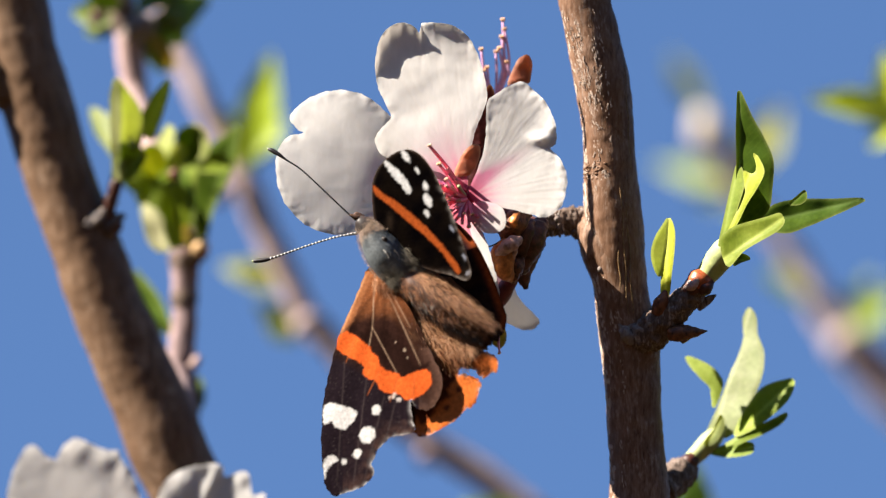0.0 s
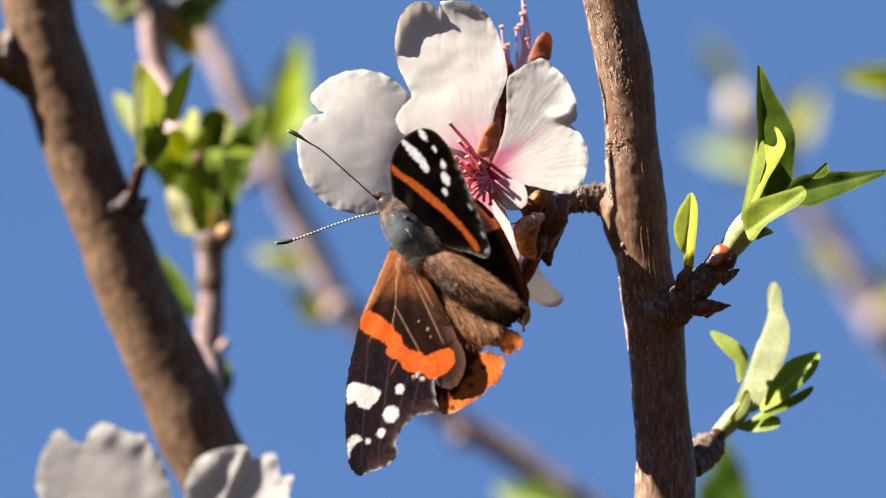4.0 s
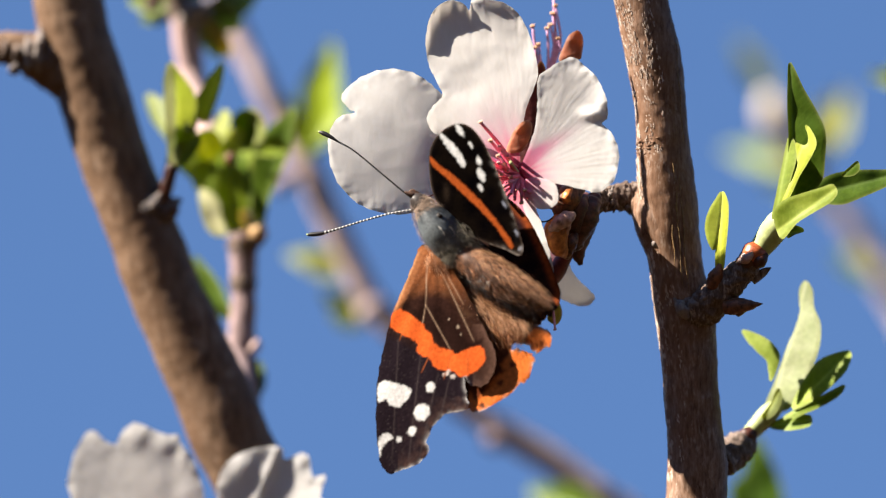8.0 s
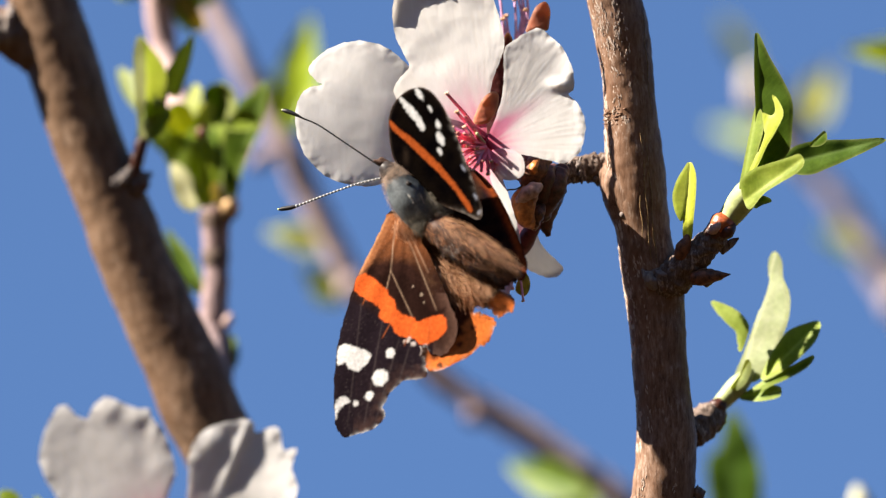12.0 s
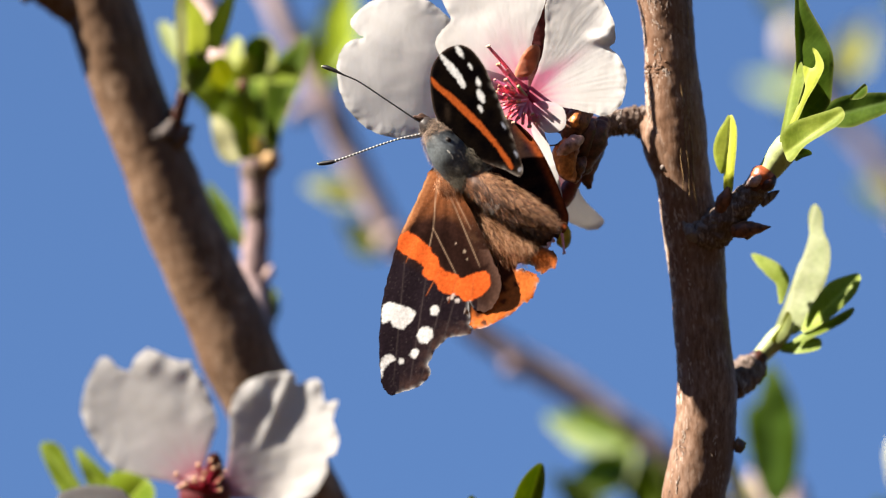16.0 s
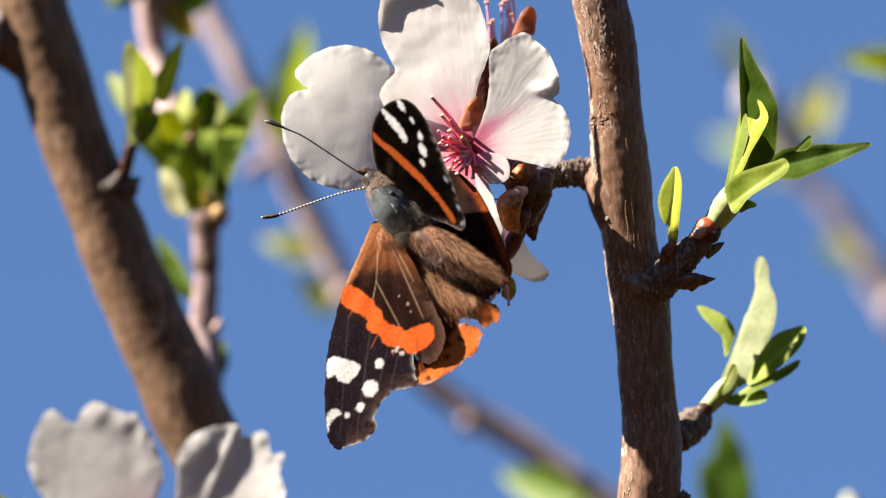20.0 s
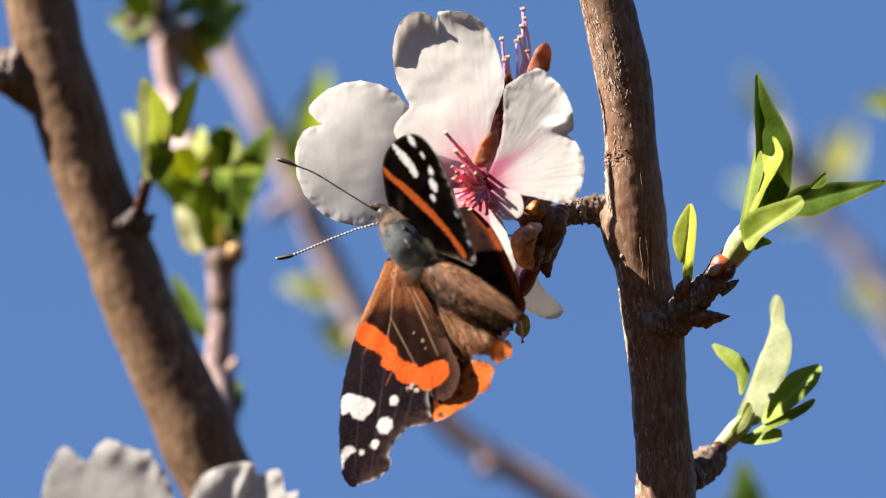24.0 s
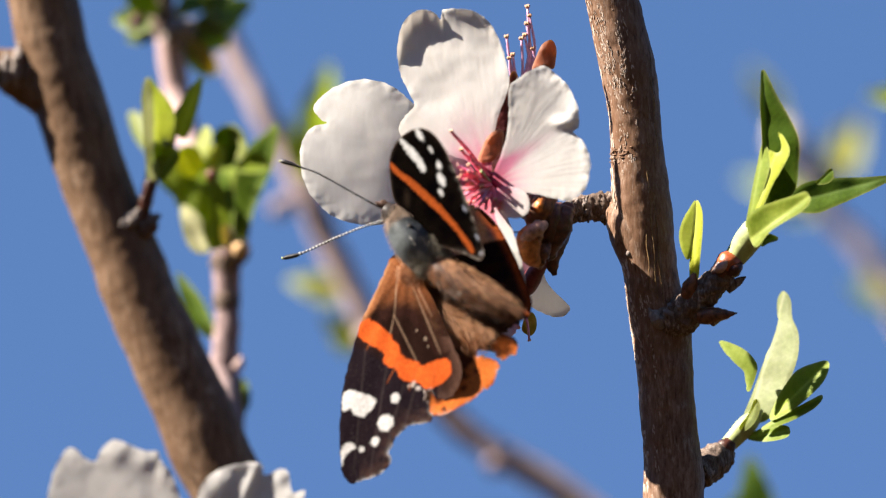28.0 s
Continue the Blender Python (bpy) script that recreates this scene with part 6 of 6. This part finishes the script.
    fur("wing_fur", forewing, FUR_BROWN, [(665, 488, -14.8, 10), (690, 500, -14.8, 14), (716, 520, -14.5, 12)], 1050, 1.6, 8, 0.1, (0.2, -0.1, -0.95), fine=0.01)

    # antennae
    def antenna(rows, hinge, banded):
        c = curve_through(rows, 10)
        n = len(c)
        v, f = tube_mesh(at(c[:, 0], c[:, 1], c[:, 2]), c[:, 3] / UNIT, 10)
        a = part("antenna", v, f, BLACK, b, "thin black clubbed antenna", pivot=hinge)
        if banded:
            way = np.concatenate([[0], np.cumsum(np.hypot(np.diff(c[:, 0]), np.diff(c[:, 1])))])
            for s0 in np.arange(16.0, way[-1] - 28.0, 6.5):
                p0, p1 = [np.array([np.interp(s0 + w, way, c[:, j]) for j in range(4)]) for w in (0.0, 2.0)]
                tube("white_ring", a, WHITE, [tuple(p0[:3]) + (p0[3] * 1.15,), tuple((p0 + p1)[:3] / 2) + (p0[3] * 1.35,), tuple(p1[:3]) + (p0[3] * 1.15,)], 8, 1)
        u, w, d, r = rows[-1]
        tube("tip", a, STEM_GREEN, [(u + 1.5, w + 0.8, d, r * 0.9), (u - 1, w - 0.6, d, r * 0.8), (u - 2.5, w - 1.5, d, r * 0.3)], 8, 2)
        return a
    H1, H2 = (634, 388, -15.6), (636, 412, -15.8)
    ant1 = antenna([(640, 396, -15.4, 1.7), (625, 386, -15.4, 1.5), (580, 344, -14.4, 1.4), (535, 302, -13.4, 1.4), (508, 284, -12.8, 1.7), (494, 274, -12.5, 3.4), (482, 267, -12.2, 4.0), (475, 264, -12, 2.4)], H1, False)
    ant2 = antenna([(645, 408, -15.6, 1.8), (632, 412, -15.4, 1.6), (590, 421, -14.2, 1.5), (545, 435, -13, 1.5), (505, 449, -12, 1.6), (485, 456, -11.6, 1.9), (470, 460, -11.3, 3.8), (455, 462, -11, 3.8), (448, 463, -11, 2.0)], H2, True)
    # legs that hold the flower
    for rows in ([(665, 425, -14, 2.5), (690, 400, -11, 2), (720, 372, -8, 1.6), (745, 365, -6.4, 1.3)], [(690, 460, -14, 2.5), (760, 420, -10, 2), (800, 400, -9, 1.6), (826, 392, -9.2, 1.3)],
                 [(700, 480, -14, 2.5), (790, 470, -11, 2), (845, 440, -10.6, 1.7), (868, 436, -11.2, 1.3), (880, 430, -11, 1.0)]):
        tube("leg", b, CHITIN, rows, 8, 6)
    tube("proboscis", b, CHITIN, [(640, 398, -14.5, 1.5), (690, 378, -11, 1.2), (760, 362, -9, 1.1), (815, 352, -8, 0.9)], 8, 6)
    return b, forewing, hindwing, forewing2, hindwing2, ant1, ant2


build_ground()
build_unseen_ring()
TRUNK = build_trunk()
build_right_branch()
build_left_branch()
build_right_shoots()
build_main_blossom()
build_low_blossom()
build_left_shoots()
build_far(TRUNK)
BUTTERFLY = build_butterfly()

# seconds; body x, z; left fore wing turn, x, z; left hind wing turn, x, z, flap; right wings turn, x, z, flap; antennae turn (millimetres, degrees)
FLUTTER = [
    (0, 0.00, 0.00, 0.0, 0.00, 0.00, 0.0, 0.00, 0.00, 0.0, 0.0, 0.00, 0.00, 0.0, 0.0, 0.0),
    (0.5, 0.11, 0.13, -1.1, 0.05, 0.05, -1.1, 0.25, 0.33, -1.3, -0.3, 0.15, 0.33, 0.4, 0.9, 0.5),
    (1, -0.01, 0.14, -0.7, 0.08, -0.06, -0.7, -0.12, 0.30, -1.9, -0.3, -0.33, 0.27, 0.2, 0.6, -0.5),
    (1.5, -0.04, 0.05, -0.8, 0.08, -0.01, -0.8, -0.13, 0.20, -2.0, -0.2, -0.49, 0.18, 0.2, 0.7, 0.2),
    (2, 0.03, -0.11, -0.4, -0.02, 0.01, -0.4, -0.34, 0.23, -2.2, 0.4, -0.68, 0.18, 1.1, 1.0, 0.2),
    (2.5, 0.00, -0.06, -0.8, -0.15, 0.10, -0.8, -0.35, 0.42, -2.2, -0.7, -0.59, 0.37, 1.9, 0.5, 0.2),
    (3, -0.11, -0.11, -0.5, -0.03, 0.08, -0.5, -0.35, 0.24, -1.9, -0.5, -0.70, 0.21, 1.6, 0.1, 0.6),
    (3.5, 0.08, -0.08, -0.3, -0.07, 0.04, -0.3, -0.16, 0.09, -1.6, 0.1, -0.66, 0.01, 0.7, 0.9, 0.7),
    (5.5, 0.09, -0.02, -0.8, 0.06, -0.17, -0.8, 0.24, 0.00, -2.0, -1.5, 0.44, 0.38, 4.8, 0.7, -1.5),
    (6, 0.22, 0.14, -0.4, -0.38, -0.06, -0.4, -0.20, -0.06, -1.8, -2.2, 0.17, 0.45, 5.6, 1.9, -1.6),
    (6.5, 0.11, 0.14, -0.2, -0.42, -0.04, -0.2, -0.26, -0.10, -2.2, -2.3, 0.25, 0.55, 6.0, 1.7, -4.1),
    (7, 0.30, 0.20, -2.0, -0.22, -0.03, -1.9, -0.13, 0.40, -2.9, -2.9, -0.06, 0.68, 6.3, 2.2, -3.4),
    (7.5, 0.33, 0.14, -1.1, -0.39, 0.00, -1.1, -0.36, 0.24, -2.9, -3.2, 0.04, 0.84, 7.2, 2.5, -3.0),
    (8, 0.33, 0.10, -0.2, -0.44, -0.05, -0.2, -0.50, -0.01, -2.5, -3.2, 0.33, 0.89, 9.3, 2.5, -3.1),
    (8.5, 0.44, 0.29, -0.2, -0.42, -0.05, -0.2, -0.02, -0.01, -2.3, -3.5, 1.40, 1.25, 11.4, 3.0, -2.2),
    (9, 0.37, 0.16, -0.4, -0.52, 0.07, -0.4, -0.47, 0.13, -2.9, -3.1, 0.56, 1.27, 12.3, 4.0, -4.5),
    (9.5, 0.35, 0.10, -1.4, -0.31, -0.11, -1.4, -0.28, 0.13, -4.2, -3.5, 0.39, 1.08, 12.1, 7.5, -2.7),
    (10, 0.35, 0.27, -2.9, -0.39, -0.05, -2.9, -0.24, 0.31, -5.8, -4.5, 0.44, 1.19, 11.9, 6.0, -4.3),
    (10.5, 0.32, 0.56, -3.8, -0.56, 0.11, -3.8, -0.57, 0.76, -7.4, -3.9, -0.16, 1.16, 11.9, 4.2, -4.1),
    (11, 0.74, 0.68, -4.0, -0.55, 0.14, -3.9, -0.68, 1.07, -8.3, -4.8, -0.56, 1.83, 12.2, 7.4, 0.0),
    (11.5, 0.57, 0.33, -3.0, -0.52, 0.16, -3.0, -0.95, 0.90, -8.4, -4.3, -0.97, 1.66, 11.7, 7.5, -0.6),
    (12, 0.67, 0.55, -3.9, -0.58, 0.14, -3.8, -0.75, 1.03, -8.0, -3.6, -0.89, 1.47, 9.5, 8.2, 0.1),
    (12.5, 0.42, 0.21, -2.8, -0.31, -0.02, -2.8, -0.77, 0.78, -7.3, -3.1, -1.60, 0.84, 7.0, 8.2, 0.6),
    (13, 0.53, 0.31, -2.0, -0.51, 0.03, -2.0, -0.84, 0.67, -6.6, -2.5, -1.50, 0.90, 6.1, 8.8, 0.7),
    (13.5, 0.33, 0.30, -1.4, -0.53, 0.04, -1.4, -0.98, 0.49, -6.0, -2.5, -1.40, 0.87, 6.5, 8.6, 0.9),
    (15.5, 0.29, 0.10, -1.4, -0.49, 0.04, -1.4, -1.02, 0.53, -6.7, -3.5, -1.06, 1.30, 10.2, 8.7, 0.3),
    (16, 0.40, 0.12, -2.7, -0.35, -0.07, -2.7, -0.55, 0.72, -7.1, -3.8, -0.59, 1.45, 12.2, 8.3, -0.6),
    (16.5, 0.48, 0.17, -2.9, -0.48, 0.06, -2.9, -0.69, 0.78, -7.2, -5.2, -0.29, 1.66, 12.7, 8.8, -0.5),
    (17, 0.45, 0.09, -2.3, -0.53, -0.03, -2.3, -0.74, 0.57, -7.1, -3.8, -0.63, 1.34, 11.7, 9.3, -0.1),
    (17.5, 0.17, -0.22, -2.0, -0.35, -0.03, -1.9, -0.46, 0.54, -6.7, -2.5, -0.53, 1.08, 11.0, 11.2, -0.3),
    (18, 0.48, -0.04, -2.0, -0.59, -0.04, -2.0, -1.13, 0.57, -6.3, -3.5, -1.32, 1.43, 11.6, 8.6, -0.3),
    (18.5, 0.42, -0.01, -2.2, -0.55, -0.06, -2.2, -0.96, 0.48, -6.1, -3.7, -0.98, 1.25, 12.0, 9.9, -0.2),
    (19, 0.46, -0.05, -2.1, -0.48, -0.05, -2.1, -0.88, 0.57, -6.1, -3.4, -1.07, 1.33, 11.1, 9.3, -0.3),
    (19.5, 0.49, -0.03, -2.3, -0.58, -0.05, -2.3, -0.87, 0.60, -6.0, -4.3, -1.02, 1.42, 10.4, 8.8, -0.4),
    (20, 0.45, -0.23, -1.3, -0.63, 0.06, -1.4, -0.89, 0.47, -5.7, -3.1, -0.89, 1.28, 10.8, 8.9, -0.8),
    (20.5, 0.35, -0.16, -1.2, -0.65, 0.01, -1.2, -1.03, 0.46, -5.5, -2.6, -1.10, 1.19, 11.2, 10.9, 0.6),
    (22.5, 0.33, -0.25, -1.2, -0.45, -0.16, -1.2, -1.08, 0.36, -5.6, -2.5, -1.64, 1.04, 8.3, 10.9, 1.6),
    (23, 0.20, -0.18, -1.2, -0.46, -0.16, -1.2, -0.64, 0.35, -5.5, -2.2, -0.80, 0.94, 8.1, 11.5, 1.6),
    (23.5, 0.53, -0.01, -1.2, -0.66, -0.05, -1.2, -1.16, 0.50, -5.2, -3.2, -1.11, 1.32, 9.1, 9.2, 1.7),
    (24, 0.41, -0.19, -1.1, -0.40, -0.07, -1.1, -1.00, 0.42, -4.8, -3.0, -1.17, 1.34, 11.4, 10.6, 2.3),
    (24.5, 0.37, -0.30, -0.1, -0.54, -0.06, -0.1, -1.16, 0.28, -4.7, -3.0, -1.21, 1.37, 13.3, 11.0, 2.2),
    (25, 0.45, -0.08, -1.1, -0.67, -0.08, -1.1, -1.20, 0.44, -4.9, -3.3, -1.23, 1.48, 13.5, 10.8, 2.4),
    (25.5, 0.39, -0.19, -1.0, -0.58, -0.04, -1.1, -1.15, 0.46, -5.4, -3.3, -1.15, 1.49, 12.9, 10.6, 1.9),
    (26, 0.41, -0.12, -2.0, -0.31, -0.19, -2.0, -1.04, 0.60, -5.8, -3.4, -1.42, 1.40, 12.5, 9.1, 1.2),
    (26.5, 0.40, -0.11, -1.2, -0.68, -0.07, -1.2, -1.56, 0.51, -6.0, -2.7, -1.91, 1.57, 11.7, 9.9, 2.5),
    (27, 0.45, -0.06, -1.1, -0.79, 0.06, -1.2, -1.68, 0.51, -6.5, -2.9, -1.73, 1.59, 10.1, 10.2, 2.8),
    (27.5, 0.39, 0.04, -2.7, -0.62, -0.03, -2.8, -1.14, 0.83, -7.3, -3.0, -1.31, 1.65, 8.8, 11.5, 2.8),
    (28, 0.36, -0.01, -2.8, -0.52, -0.06, -2.8, -0.83, 0.80, -8.1, -2.9, -1.01, 1.49, 8.3, 12.8, 3.2),
]


def motions():
    body, f1, h1, f2, h2, a1, a2 = BUTTERFLY
    rest = VIEW @ Matrix.Translation(Vector(ORIGIN[body.name]) * 0.001)
    start = {o.name: Vector(o.location) for o in (f1, h1, f2, h2, a1, a2)}
    along = Vector((0.78, -0.2, -0.63)).normalized()

    def turned(o, angle, dx, dz, flap=0.0, back=0.0):
        return Matrix.Translation(start[o.name] + Vector((dx, back, dz)) * 0.001) @ Matrix.Rotation(radians(-angle), 4, "Y") @ Matrix.Rotation(radians(flap), 4, along)
    walk(body, [(r[0], rest @ Matrix.Translation(Vector((r[1], 0, r[2])) * 0.001)) for r in FLUTTER])
    walk(f1, [(r[0], turned(f1, *r[3:6])) for r in FLUTTER])
    walk(h1, [(r[0], turned(h1, *r[6:10], -0.12 * r[9])) for r in FLUTTER])
    walk(f2, [(r[0], turned(f2, *r[10:14])) for r in FLUTTER])
    walk(h2, [(r[0], turned(h2, 0, -r[1], -r[2])) for r in FLUTTER])
    walk(a1, [(r[0], turned(a1, r[14], 0, 0)) for r in FLUTTER])
    walk(a2, [(r[0], turned(a2, r[15], 0, 0)) for r in FLUTTER])


motions()
